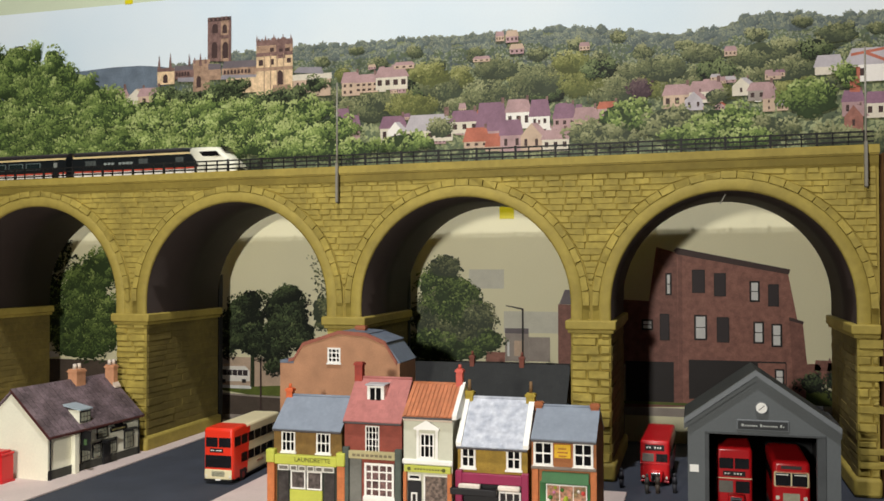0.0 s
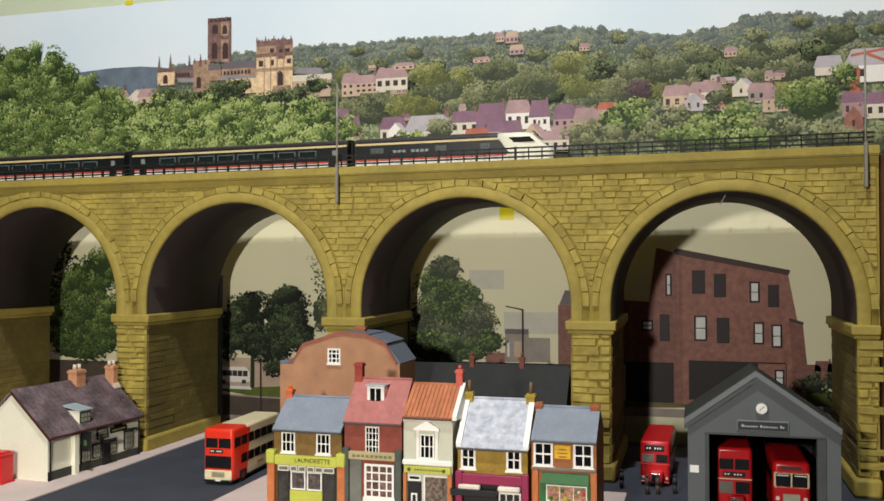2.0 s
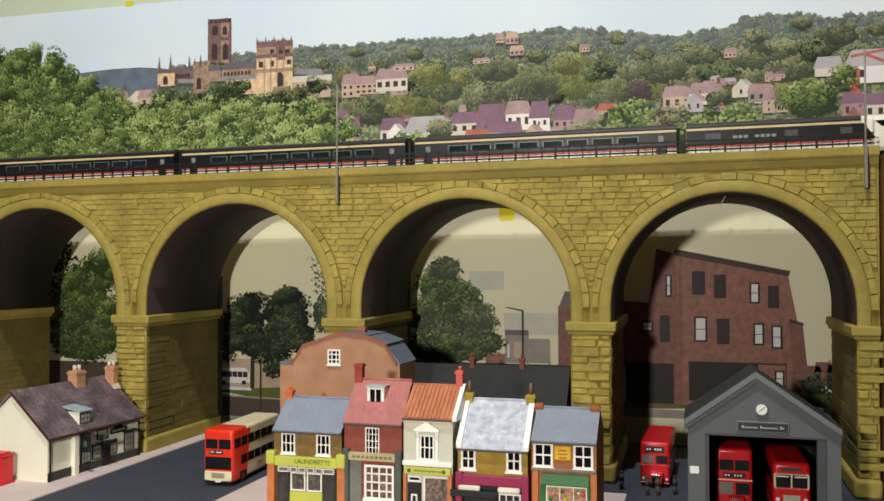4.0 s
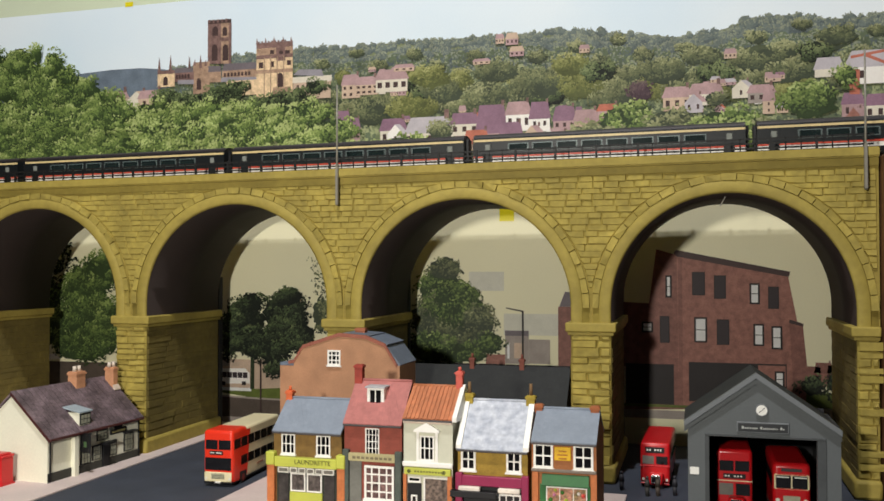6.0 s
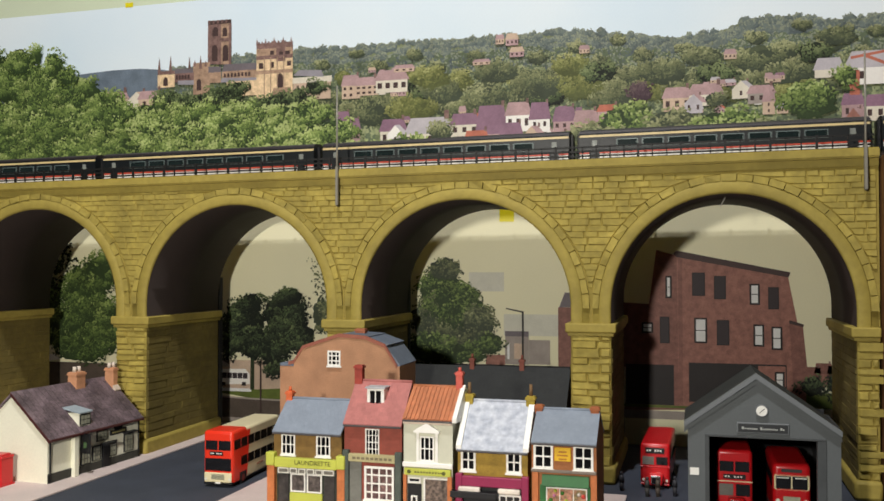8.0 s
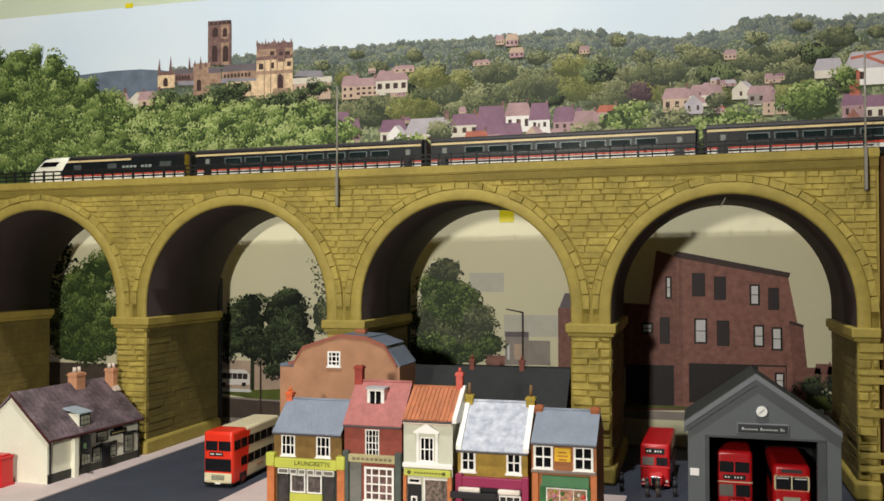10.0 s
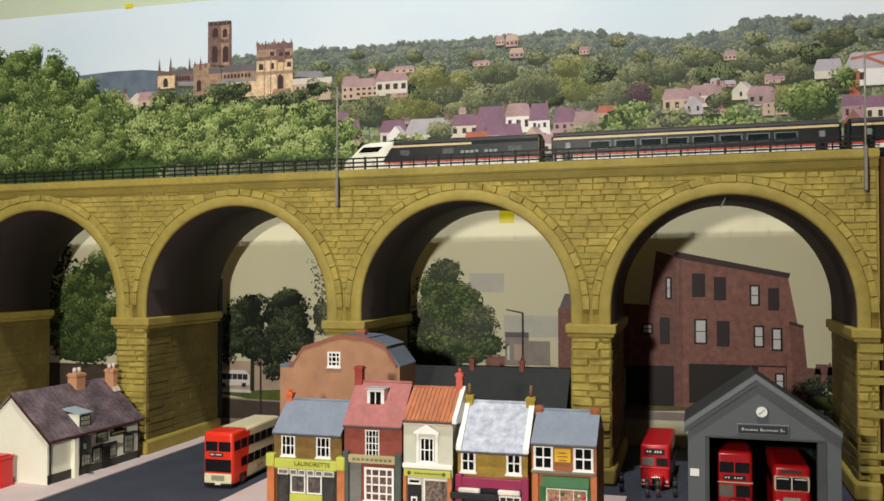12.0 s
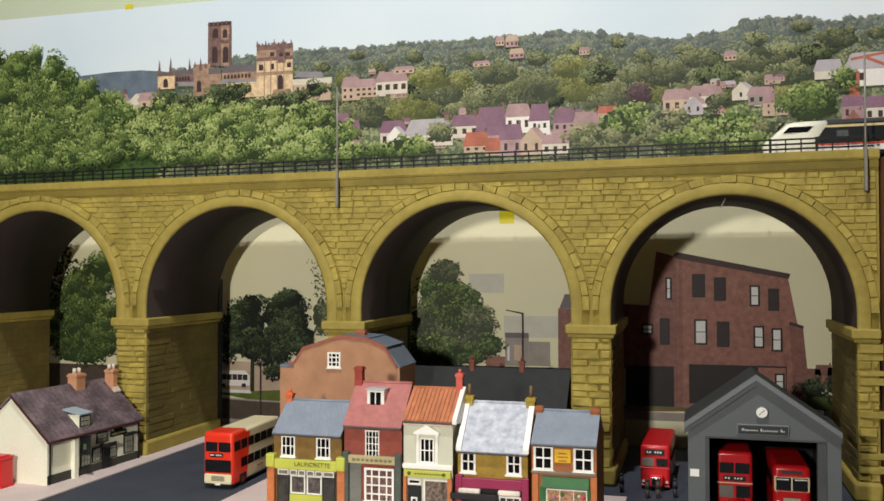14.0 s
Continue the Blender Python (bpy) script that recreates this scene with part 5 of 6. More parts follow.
                if not (k == 1 and i == 0 and not half_cab):
                    part("side_window", boxes((sx * hw - 0.02, sx * hw + 0.02, y0 + 0.08, y0 + (length - 0.6) / n - 0.1, z0, z1), bevel=0.012), pane_dark, b)
    if not half_cab:
        part("door", boxes((hw - 0.03, hw + 0.015, 0.35, 1.5, zb + 0.1, lo1 + 0.05), bevel=0.01), front, b, "folded red entrance door")
        for i in range(4):
            part("advert_bar", boxes((hw - 0.03, hw + 0.03, 5.6 + i * 0.4, 5.9 + i * 0.4, zb + 0.85, zb + 1.05)), mat("faded_letter", lin(168, 120, 90), 0.6), b)
    for y in (2.3, length - 2.9):
        for sx in (-1, 1):
            wheel(b, sx * (hw - 0.2), y, 0.62, 0.42)
            part("wheel_arch", boxes((sx * hw - 0.03, sx * hw + 0.03, y - 0.75, y + 0.75, 0.42, 1.25), bevel=0.015), black_paint, b)
    return b


def single_decker(x, y):
    b = thing("coach", "red single-deck coach with cream-edged windscreen inside the depot", "coach", x, y, 0, 0, group="buses")
    red = MATS["bus_red_paint"]
    cream = MATS["bus_cream_paint"]
    hw, h, length = 1.58, 5.15, 8.6
    part("body", box(bmesh.new(), -hw, hw, 0, length, 0.4, h, bevel=0.42, seg=3), red, b)
    part("windscreen_surround", boxes((-hw + 0.12, hw - 0.12, -0.04, 0.1, 2.85, 4.2), bevel=0.12), cream, b, "cream windscreen surround")
    for sx in (-1, 1):
        part("windscreen", boxes((min(sx * 0.05, sx * (hw - 0.26)), max(sx * 0.05, sx * (hw - 0.26)), -0.07, 0.0, 2.95, 4.08), bevel=0.04), pane_dark, b, "dark glass")
        bm = bmesh.new()
        tube(bm, sx * 1.15, 1.9, -0.08, 0.05, 0.18, n=12, axis="y")
        part("headlight", bm, MATS["headlight_glass"], b, "round pale headlight")
        for i in range(7):
            part("side_window", boxes((sx * hw - 0.02, sx * hw + 0.02, 0.5 + i * 1.12, 1.42 + i * 1.12, 2.95, 4.05)), pane_dark, b)
        for y in (2.0, 6.6):
            wheel(b, sx * (hw - 0.2), y, 0.6, 0.4)
    for s0 in (-1.25, 0.25):
        part("wiper_curtain", boxes((s0, s0 + 1.0, -0.085, -0.06, 3.88, 3.98)), white_paint, b)
    part("destination_box", boxes((-0.85, 0.85, -0.02, 0.1, 4.4, 4.7), bevel=0.02), MATS["grey_hub_dark"], b, "dark destination box")
    part("grille", boxes((-0.7, 0.7, -0.05, 0.05, 1.6, 2.3), bevel=0.03), MATS["grille_silver"], b, "silver grille")
    return b


def buses():
    red = mat("bus_red_paint", lin(196, 24, 30), 0.3, vary=0.05, scale=40, bump=0.0, spec=0.5)
    orange_red = mat("bus_orange_red_paint", lin(226, 52, 28), 0.35, vary=0.04, scale=40, bump=0.0, spec=0.5)
    cream = mat("bus_cream_paint", lin(228, 216, 176), 0.4, vary=0.04, scale=40, bump=0.0)
    mat("grey_hub_dark", lin(60, 56, 56), 0.5)
    double_decker("red_and_cream_bus", "red and cream double-decker bus driving on the street", 21.35, -12.1, 2.0, 3.3, 5.75, 11.6, orange_red, cream, 3.4, cream)
    double_decker("red_bus", "red half-cab single-deck bus parked beside the depot", 64.5, -0.6, -2, 2.95, 4.55, 10.2, red, red, 10.2, cream, True, single=True)
    double_decker("depot_bus", "red half-cab double-decker bus inside the grey depot", 71.8, -10.6, 0, 3.05, 6.2, 9.2, red, red, 9.2, cream, True)
    single_decker(76.6, -10.2)


buses()


# ---- pub ----
def pub():
    wall = mat("white_pub_render", lin(232, 230, 208), 0.7, vary=0.05, scale=30)
    slate = mat("plum_brown_slate", lin(100, 86, 91), 0.6, vary=0.5, scale=40, obj=0.2)
    p = thing("pub", "white rendered village pub with plum slate roof and brick chimneys", "pub", 4.05, -16.3, 0.22, -3.5)
    # local: front face x = 0 looking along +x, the gable at y = 0, length along y
    L, ez, rx, rz = 14.6, 4.75, -4.65, 9.0
    bm = bmesh.new()
    prism(bm, [(0, 0), (0, ez), (rx, rz - 0.15), (2 * rx, ez), (2 * rx, 0)], 0, L)
    part("wall", bm, wall, p)
    bm = bmesh.new()
    k = (rz - ez) / -rx
    prism(bm, [(0.45, ez - 0.45 * k), (rx, rz), (2 * rx - 0.45, ez - 0.45 * k), (2 * rx - 0.45, ez - 0.45 * k + 0.18), (rx, rz + 0.18), (0.45, ez - 0.45 * k + 0.18)], -0.25, L + 0.25)
    roof = part("roof", bm, slate, p)
    ln, ang = math.hypot(-rx + 0.45, rz - ez + 0.45 * k), math.atan(k)
    rows, cols = 14, 20
    sw = (L + 0.5) / cols
    me = mesh_of("slate", boxes((0, ln / rows * 1.25, 0.02, sw - 0.02, 0, 0.05)), slate)
    rng = random.Random(5)
    up = Matrix(((-math.cos(ang), 0, math.sin(ang), 0), (0, -1, 0, 0), (math.sin(ang), 0, math.cos(ang), 0), (0, 0, 0, 1)))
    for r in range(rows):
        for c in range(cols):
            d = r * ln / rows
            ob = new("slate", me)
            ob.parent = roof
            ob.matrix_basis = Matrix.Translation(((0.45 - d * math.cos(ang)) * CM, (-0.25 + (c + 1) * sw) * CM, (ez - 0.45 * k + 0.2 + d * math.sin(ang)) * CM)) @ up @ Euler((0, 0.03 + rng.uniform(-0.01, 0.01), 0)).to_matrix().to_4x4()
    part("gutter", boxes((0.4, 0.62, -0.2, L + 0.2, ez - 0.45 * k - 0.05, ez - 0.45 * k + 0.2), bevel=0.06), mat("oxblood_gutter", lin(72, 36, 34), 0.5), p)
    part("bargeboard", prism(bmesh.new(), [(0.5, ez - 0.62 * k), (rx, rz - 0.1), (rx, rz + 0.2), (0.5, ez - 0.4 * k + 0.15)], -0.32, -0.22), MATS["oxblood_gutter"], p)
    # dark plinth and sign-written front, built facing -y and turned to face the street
    front = part("front_plinth", boxes((0, 0.08, 3.6, L, 0, 0.85)), mat("dark_plinth_and_shade", lin(58, 58, 52), 0.7), p)
    # flat dark panel that paints in the shade low on the wall
    part("yard_plinth", boxes((0.0, 0.06, 0.0, 3.4, 0, 0.95)), mat("dark_plinth_and_shade", lin(58, 58, 52), 0.7), p)
    part("porch_wall", boxes((0.0, 0.5, 3.4, 4.0, 0, ez - 0.6)), wall, p)
    for y, z, w, h in ((5.5, 0.9, 1.5, 1.9), (7.2, 1.0, 1.3, 1.6), (9.9, 1.0, 1.2, 1.7), (12.6, 1.0, 1.6, 2.1), (8.1, 3.0, 1.7, 1.2)):
        bm = bmesh.new()
        box(bm, -0.02, 0.14, y - w / 2, y + w / 2, z, z + h)
        win = part("window", bm, black_paint, p, "black-framed window")
        for i in range(3):
            for j in range(3):
                part("pane", boxes((0.12, 0.16, y - w / 2 + 0.12 + i * (w - 0.2) / 3, y - w / 2 + 0.04 + (i + 1) * (w - 0.2) / 3, z + 0.1 + j * (h - 0.18) / 3, z + 0.04 + (j + 1) * (h - 0.18) / 3)), mat("pale_leaded_pane", lin(150, 150, 132), 0.25), win)
    part("window_hood", boxes((0, 0.6, 11.6, 13.6, 3.15, 3.35), bevel=0.05), black_paint, p)
    dr = part("door", boxes((0, 0.25, 8.1, 9.2, 0.0, 2.5), bevel=0.03), black_paint, p, "black pub door")
    part("porch", boxes((0, 0.9, 7.9, 9.5, 2.5, 2.75), bevel=0.05), black_paint, dr)
    sg = part("name_board", boxes((0.0, 0.14, 9.4, 12.2, 3.3, 3.9), bevel=0.1), black_paint, p, "black pub name board")
    part("name_board_crest", boxes((0.0, 0.14, 10.1, 11.5, 3.9, 4.25), bevel=0.15), black_paint, sg)
    for i in range(6):
        part("letter_bar", boxes((0.14, 0.17, 9.7 + i * 0.38, 9.98 + i * 0.38, 3.5, 3.68)), mat("gold_letter", lin(150, 140, 90), 0.5), sg)
    hang = part("hanging_sign", boxes((0.15, 1.5, 4.55, 4.7, 2.3, 4.3), bevel=0.1), black_paint, p, "black hanging pub sign")
    part("sign_emblem", boxes((0.65, 1.05, 4.5, 4.54, 2.9, 3.5), bevel=0.01), mat("emblem_green", lin(70, 96, 60), 0.5), hang)
    part("sign_bracket", boxes((0.0, 1.6, 4.58, 4.66, 4.3, 4.42)), black_paint, hang)
    # dormer on the slope
    dm = part("dormer", boxes((-2.2, -0.1, 4.7, 6.4, 5.0, 6.52)), wall, p, "white dormer with grey roof")
    part("dormer_roof", prism(bmesh.new(), [(0.1, 6.5), (-2.3, 6.95), (-2.3, 7.1), (0.1, 6.64)], 4.55, 6.55), mat("pale_blue_lead", lin(162, 176, 184), 0.5, vary=0.06), dm)
    dw = part("dormer_window", boxes((-0.12, 0.0, 4.75, 6.35, 5.2, 6.4)), black_paint, dm)
    for i in range(3):
        for j in range(2):
            part("pane", boxes((-0.02, 0.02, 4.85 + i * 0.5, 5.25 + i * 0.5, 5.3 + j * 0.53, 5.75 + j * 0.53)), MATS["pale_leaded_pane"], dw)
    brick = mat("pink_orange_brick", lin(196, 142, 106), 0.7, vary=0.12, scale=90)
    for y, x, w in ((9.2, rx + 0.2, 1.5), (L - 0.4, rx + 0.9, 0.8)):
        bm = boxes((x - 0.62, x + 0.62, y - w / 2, y + w / 2, 7.3, 10.4), bevel=0.04)
        box(bm, x - 0.7, x + 0.7, y - w / 2 - 0.08, y + w / 2 + 0.08, 10.05, 10.25)
        st = part("chimney", bm, brick, p, "pinkish brick chimney stack")
        part("flashing", prism(bmesh.new(), [(x + 0.62, 7.9), (x + 1.0, 7.7), (x + 1.0, 7.85), (x + 0.62, 8.35)], y - w / 2 - 0.1, y + w / 2 + 0.1), mat("cream_flashing", lin(214, 196, 178), 0.6), st)
        for dy in (-0.35, 0.35):
            part("chimney_pot", tube(bmesh.new(), x, y + dy, 10.4, 11.0, 0.24, 0.2, 12), mat("cream_pot", lin(214, 200, 184), 0.6), st)
    for y in (0.25, L - 0.25):
        part("downpipe", tube(bmesh.new(), 0.12, y, 0.0, ez - 0.4, 0.09, n=8), black_paint, p)


pub()


def phone_box():
    b = thing("phone_box", "bright red telephone box on the pavement", "telephone box", -0.35, -17.9, 0.22)
    red = MATS["bus_red_paint"]
    part("body", boxes((-0.85, 0.85, -0.85, 0.85, 0, 2.75), bevel=0.06), red, b)
    part("cap", boxes((-0.92, 0.92, -0.92, 0.92, 2.75, 3.05), bevel=0.08), red, b)
    bm = boxes((-0.7, 0.7, -0.7, 0.7, 3.0, 3.25), bevel=0.12, seg=2)
    part("dome", bm, red, b)
    part("plinth", boxes((-0.95, 0.95, -0.95, 0.95, 0, 0.16)), red, b)
    for sy in (-0.86, 0.86):
        part("glazing", boxes((-0.55, 0.55, sy - 0.015, sy + 0.015, 0.5, 2.45)), mat("dull_red_glazing", lin(150, 30, 32), 0.3), b)


phone_box()


# ---- gambrel-roofed building behind the shops ----
def gambrel():
    y0, y1 = -7.0, -1.6
    brick = mat("orange_brown_brick_paper", lin(170, 126, 94), 0.7, vary=0.16, scale=45, grain=800)
    slate = mat("blue_grey_old_slate", lin(104, 114, 128), 0.6, vary=0.12, scale=60, obj=0.06)
    g = thing("warehouse", "orange-brown brick warehouse with grey gambrel slate roof", "building", 0, 0, 0)
    xl, xr = 25.81, 38.96
    pts = [(xl, 0), (xr, 0), (xr, 12.2), (37.61, 14.32), (35.5, 15.15), (32.48, 15.33), (28.43, 14), (27.39, 12.42), (26.8, 12.28), (xl, 12.14)]
    part("wall", prism(bmesh.new(), pts, y0, y1), brick, g)
    up = pts[2:9]
    for (ax, az), (bx, bz) in zip(up, up[1:]):
        rf = part("roof_slope", prism(bmesh.new(), [(ax, az), (bx, bz), (bx, bz + 0.18), (ax + (0.3 if az < bz else 0), az + 0.18)], y0 + 0.25, y1 + 0.3), slate, g)
    for k, ((ax, az), (bx, bz)) in enumerate(zip(up, up[1:])):
        ln = math.hypot(bx - ax, bz - az)
        n = max(2, round(ln / 0.5))
        for i in range(n):
            f = i / n
            cx, cz = ax + (bx - ax) * f, az + (bz - az) * f
            part("slate_course", boxes((-0.02, ln / n * 1.15, y0 + 0.25, y1 + 0.3, 0.16, 0.24)), slate, rf, at=Matrix.Translation((cx * CM, 0, cz * CM)) @ Euler((0, -math.atan2(bz - az, bx - ax), 0)).to_matrix().to_4x4() @ Matrix.Diagonal((1, 1, 1, 1)))
    bm = bmesh.new()
    for (ax, az), (bx, bz) in zip(up, up[1:]):
        prism(bm, [(ax, az - 0.1), (bx, bz - 0.1), (bx, bz + 0.26), (ax, az + 0.26)], y0 - 0.1, y0 + 0.25)
    part("verge", bm, mat("dusty_red_verge", lin(150, 90, 72), 0.7), g)
    sash(g, 32.03, 12.19, 1.45, 1.6, y0, 3, 3, bar=0.12)
    part("side_parapet", boxes((xr - 0.02, xr + 0.3, y0, y1, 0, pts[2][1] + 0.1)), brick, g)
    part("parapet_step", boxes((xl, 27.39, y0 - 0.05, y1, pts[9][1] - 0.1, pts[9][1] + 0.22), bevel=0.03), slate, g)
    chimney(g, 33.72, -3.5, 13.5, 15.92, 1.1, 0.8, 0, material=mat("red_brown_stack", lin(160, 96, 66), 0.7))


gambrel()


# ---- dark slate terrace behind, between the piers ----
def dark_terrace():
    t = thing("dark_terrace", "low terrace with a black slate roof and brick chimneys", "terrace", 0, 0, 0)
    slate = mat("black_slate", lin(30, 32, 31), 0.7, vary=0.25, scale=40, obj=0.12)
    x0, x1 = 36.6, 54.9
    part("wall", prism(bmesh.new(), [(3.2, 0), (10.0, 0), (10.0, 6.9), (6.6, 10.6), (3.2, 6.9)], x0, x1, axis="x"), mat("dark_brick", lin(80, 58, 50), 0.8), t)
    rf = part("roof", prism(bmesh.new(), [(2.8, 6.6), (6.6, 10.8), (10.4, 6.6), (10.4, 6.8), (6.6, 11.0), (2.8, 6.8)], x0 - 0.1, x1 + 0.1, axis="x"), slate, t)
    slope_slates(rf, x0 - 0.1, x1 + 0.1, 2.75, 6.8, 6.6, 11.0, 0.7, 1.1, slate, "slate", seed=9)
    for px in (43.62, 49.46):
        chimney(t, px, 6.6, 10.2, 12.0, 0.55, 0.6, 1, material=mat("dull_red_stack", lin(120, 66, 52), 0.7), h=0.5)


dark_terrace()


# ---- bus depot ----
def depot():
    y0, y1, y2 = -14.0, -6.5, 2.0
    grey = mat("grey_depot_paint", lin(90, 94, 95), 0.6, vary=0.05, scale=30)
    trim = mat("light_grey_depot_trim", lin(108, 112, 114), 0.5, vary=0.05, scale=30)
    d = thing("bus_depot", "grey bus depot with an open gabled front and clock", "depot", 0, 0, 0)
    xl, xr, ez, ezr = 67.85, 80.1, 9.04, 8.58
    ax, az = 73.47, 13.12
    ol, orr, oz = 69.62, 78.27, 7.94
    k = (az - ez) / (ax - xl)
    bm = bmesh.new()
    prism(bm, [(xl, 0), (ol, 0), (ol, oz), (orr, oz), (orr, 0), (xr, 0), (xr, ezr), (ax, az), (xl, ez)], y0, y0 + 0.6)
    part("front_wall", bm, grey, d)
    # rear annex added behind the gable to keep the opening dark, cover the buses
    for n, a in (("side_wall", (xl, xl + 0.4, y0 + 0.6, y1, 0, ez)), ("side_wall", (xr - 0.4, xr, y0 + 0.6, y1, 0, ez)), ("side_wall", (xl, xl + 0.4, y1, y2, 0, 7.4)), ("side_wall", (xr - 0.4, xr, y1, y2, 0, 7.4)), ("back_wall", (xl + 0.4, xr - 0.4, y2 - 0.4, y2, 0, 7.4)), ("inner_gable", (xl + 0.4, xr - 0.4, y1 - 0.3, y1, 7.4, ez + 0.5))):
        # near-black walls put the shade under the roof into their colour
        part(n, boxes(a), mat("depot_inside_shade", lin(38, 38, 40), 0.8), d)
    part("rear_roof", boxes((xl - 0.1, xr + 0.1, y1, y2 + 0.2, 7.4, 7.7)), mat("black_felt_roof", lin(40, 43, 42), 0.8, vary=0.2, scale=40), d, "flat black roof of the added rear annex")
    rm = mat("black_felt_roof", lin(46, 50, 48), 0.8, vary=0.2, scale=40)
    for sx, ex in ((1, xl - 0.3), (-1, xr + 0.05)):
        bm = bmesh.new()
        ze = az - abs(ax - ex) * ((az - ez) / (ax - xl) if sx == 1 else (az - ezr) / (xr - ax))
        prism(bm, [(ex, ze), (ax, az), (ax, az + 0.25), (ex, ze + 0.25)], y0 + 0.3, y1 + 0.2)
        part("roof_slope", bm, rm, d, "black felt roof")
        bm = bmesh.new()
        prism(bm, [(ex, ze - 0.6), (ax, az - 0.6), (ax, az + 0.3), (ex, ze + 0.3)], y0 - 0.25, y0 + 0.32)
        part("bargeboard", bm, grey, d)
        bm = bmesh.new()
        prism(bm, [(ex, ze - 0.1), (ax, az - 0.1), (ax, az + 0.36), (ex, ze + 0.36)], y0 - 0.5, y0 + 0.1)
        part("gutter_moulding", bm, trim, d)
    jamb = mat("dark_grey_door_track", lin(68, 71, 72), 0.6)
    part("door_jamb", boxes((ol - 0.35, ol, y0 - 0.12, y0 + 0.5, 0, oz), bevel=0.02), jamb, d)
    part("door_jamb", boxes((orr, orr + 0.7, y0 - 0.12, y0 + 0.5, 0, oz), bevel=0.02), jamb, d)
    part("lintel", boxes((ol - 0.35, orr + 0.7, y0 - 0.14, y0 + 0.5, oz, oz + 0.18), bevel=0.02), jamb, d)
    cx, cz = 73.89, 10.32
    ck = part("clock", tube(bmesh.new(), cx, cz, y0 - 0.3, y0, 0.52, n=28, axis="y"), trim, d, "round white clock")
    part("clock_face", tube(bmesh.new(), cx, cz, y0 - 0.33, y0 - 0.3, 0.44, n=28, axis="y"), white_paint, ck)
    part("clock_hand", boxes((-0.02, 0.02, -0.01, 0.01, -0.3, 0.3)), black_paint, ck, at=pose(cx * CM, (y0 - 0.345) * CM, cz * CM, 0, 48, 0))
    x0, x1, z0, z1 = 71.88, 76.07, 8.37, 9.27
    sg = part("name_board", boxes((x0, x1, y0 - 0.2, y0, z0, z1), bevel=0.04), trim, d, "dark depot name board with pale letters")
    part("board_face", boxes((x0 + 0.1, x1 - 0.1, y0 - 0.23, y0 - 0.18, z0 + 0.1, z1 - 0.1)), mat("charcoal_board", lin(44, 46, 48), 0.5), sg)
    xx = x0 + 0.4
    for i, w in enumerate((0.3, 0.2, 0.28, 0.2, 0.16, 0.22, 0.2, 0, 0.24, 0.16, 0.2, 0.2, 0.18, 0.2, 0.2, 0.16, 0.14, 0, 0.24, 0.18)):
        if w:
            part("letter_bar", boxes((xx, xx + w * 0.62, y0 - 0.25, y0 - 0.22, z0 + 0.34, z1 - (0.34 if i in (0, 8, 18) else 0.44))), mat("dull_letter_paint", lin(176, 178, 172), 0.6), sg)
        xx += (w or 0.22) * 0.84
    part("notice", boxes((68.01, 68.76, y0 - 0.06, y0, 4.57, 5.19)), white_paint, d, "small white notice")


depot()


# ---- figurines by the buses ----
def figurine(x, y, rgb, s=1.0, rz=0, z=0.0):
    bm = bmesh.new()
    tube(bm, 0, 0, 0, 1.1 * s, 0.2 * s, 0.3 * s, 10)
    tube(bm, 0, 0, 1.1 * s, 1.85 * s, 0.34 * s, 0.2 * s, 10)
    bmesh.ops.create_uvsphere(bm, u_segments=10, v_segments=8, radius=0.19 * s, matrix=Matrix.Translation((0, 0, 2.05 * s)))
    tagged(part("figurine", bm, mat("figurine_%d_%d_%d" % rgb, lin(*rgb), 0.6, vary=0.3, scale=120), at=place(x, y, z, rz)), "tiny plain painted figurine standing on the street", "figurine", "figurines")


for fx, fy, c in ((61.3, -2.6, (40, 40, 46)), (63.9, -4.3, (52, 50, 48)), (64.9, -4.0, (70, 60, 52)), (66.5, -3.4, (44, 44, 50)), (73.9, -13.2, (110, 96, 60)), (78.3, -12.6, (60, 74, 90))):
    figurine(fx, fy, c, 0.88)


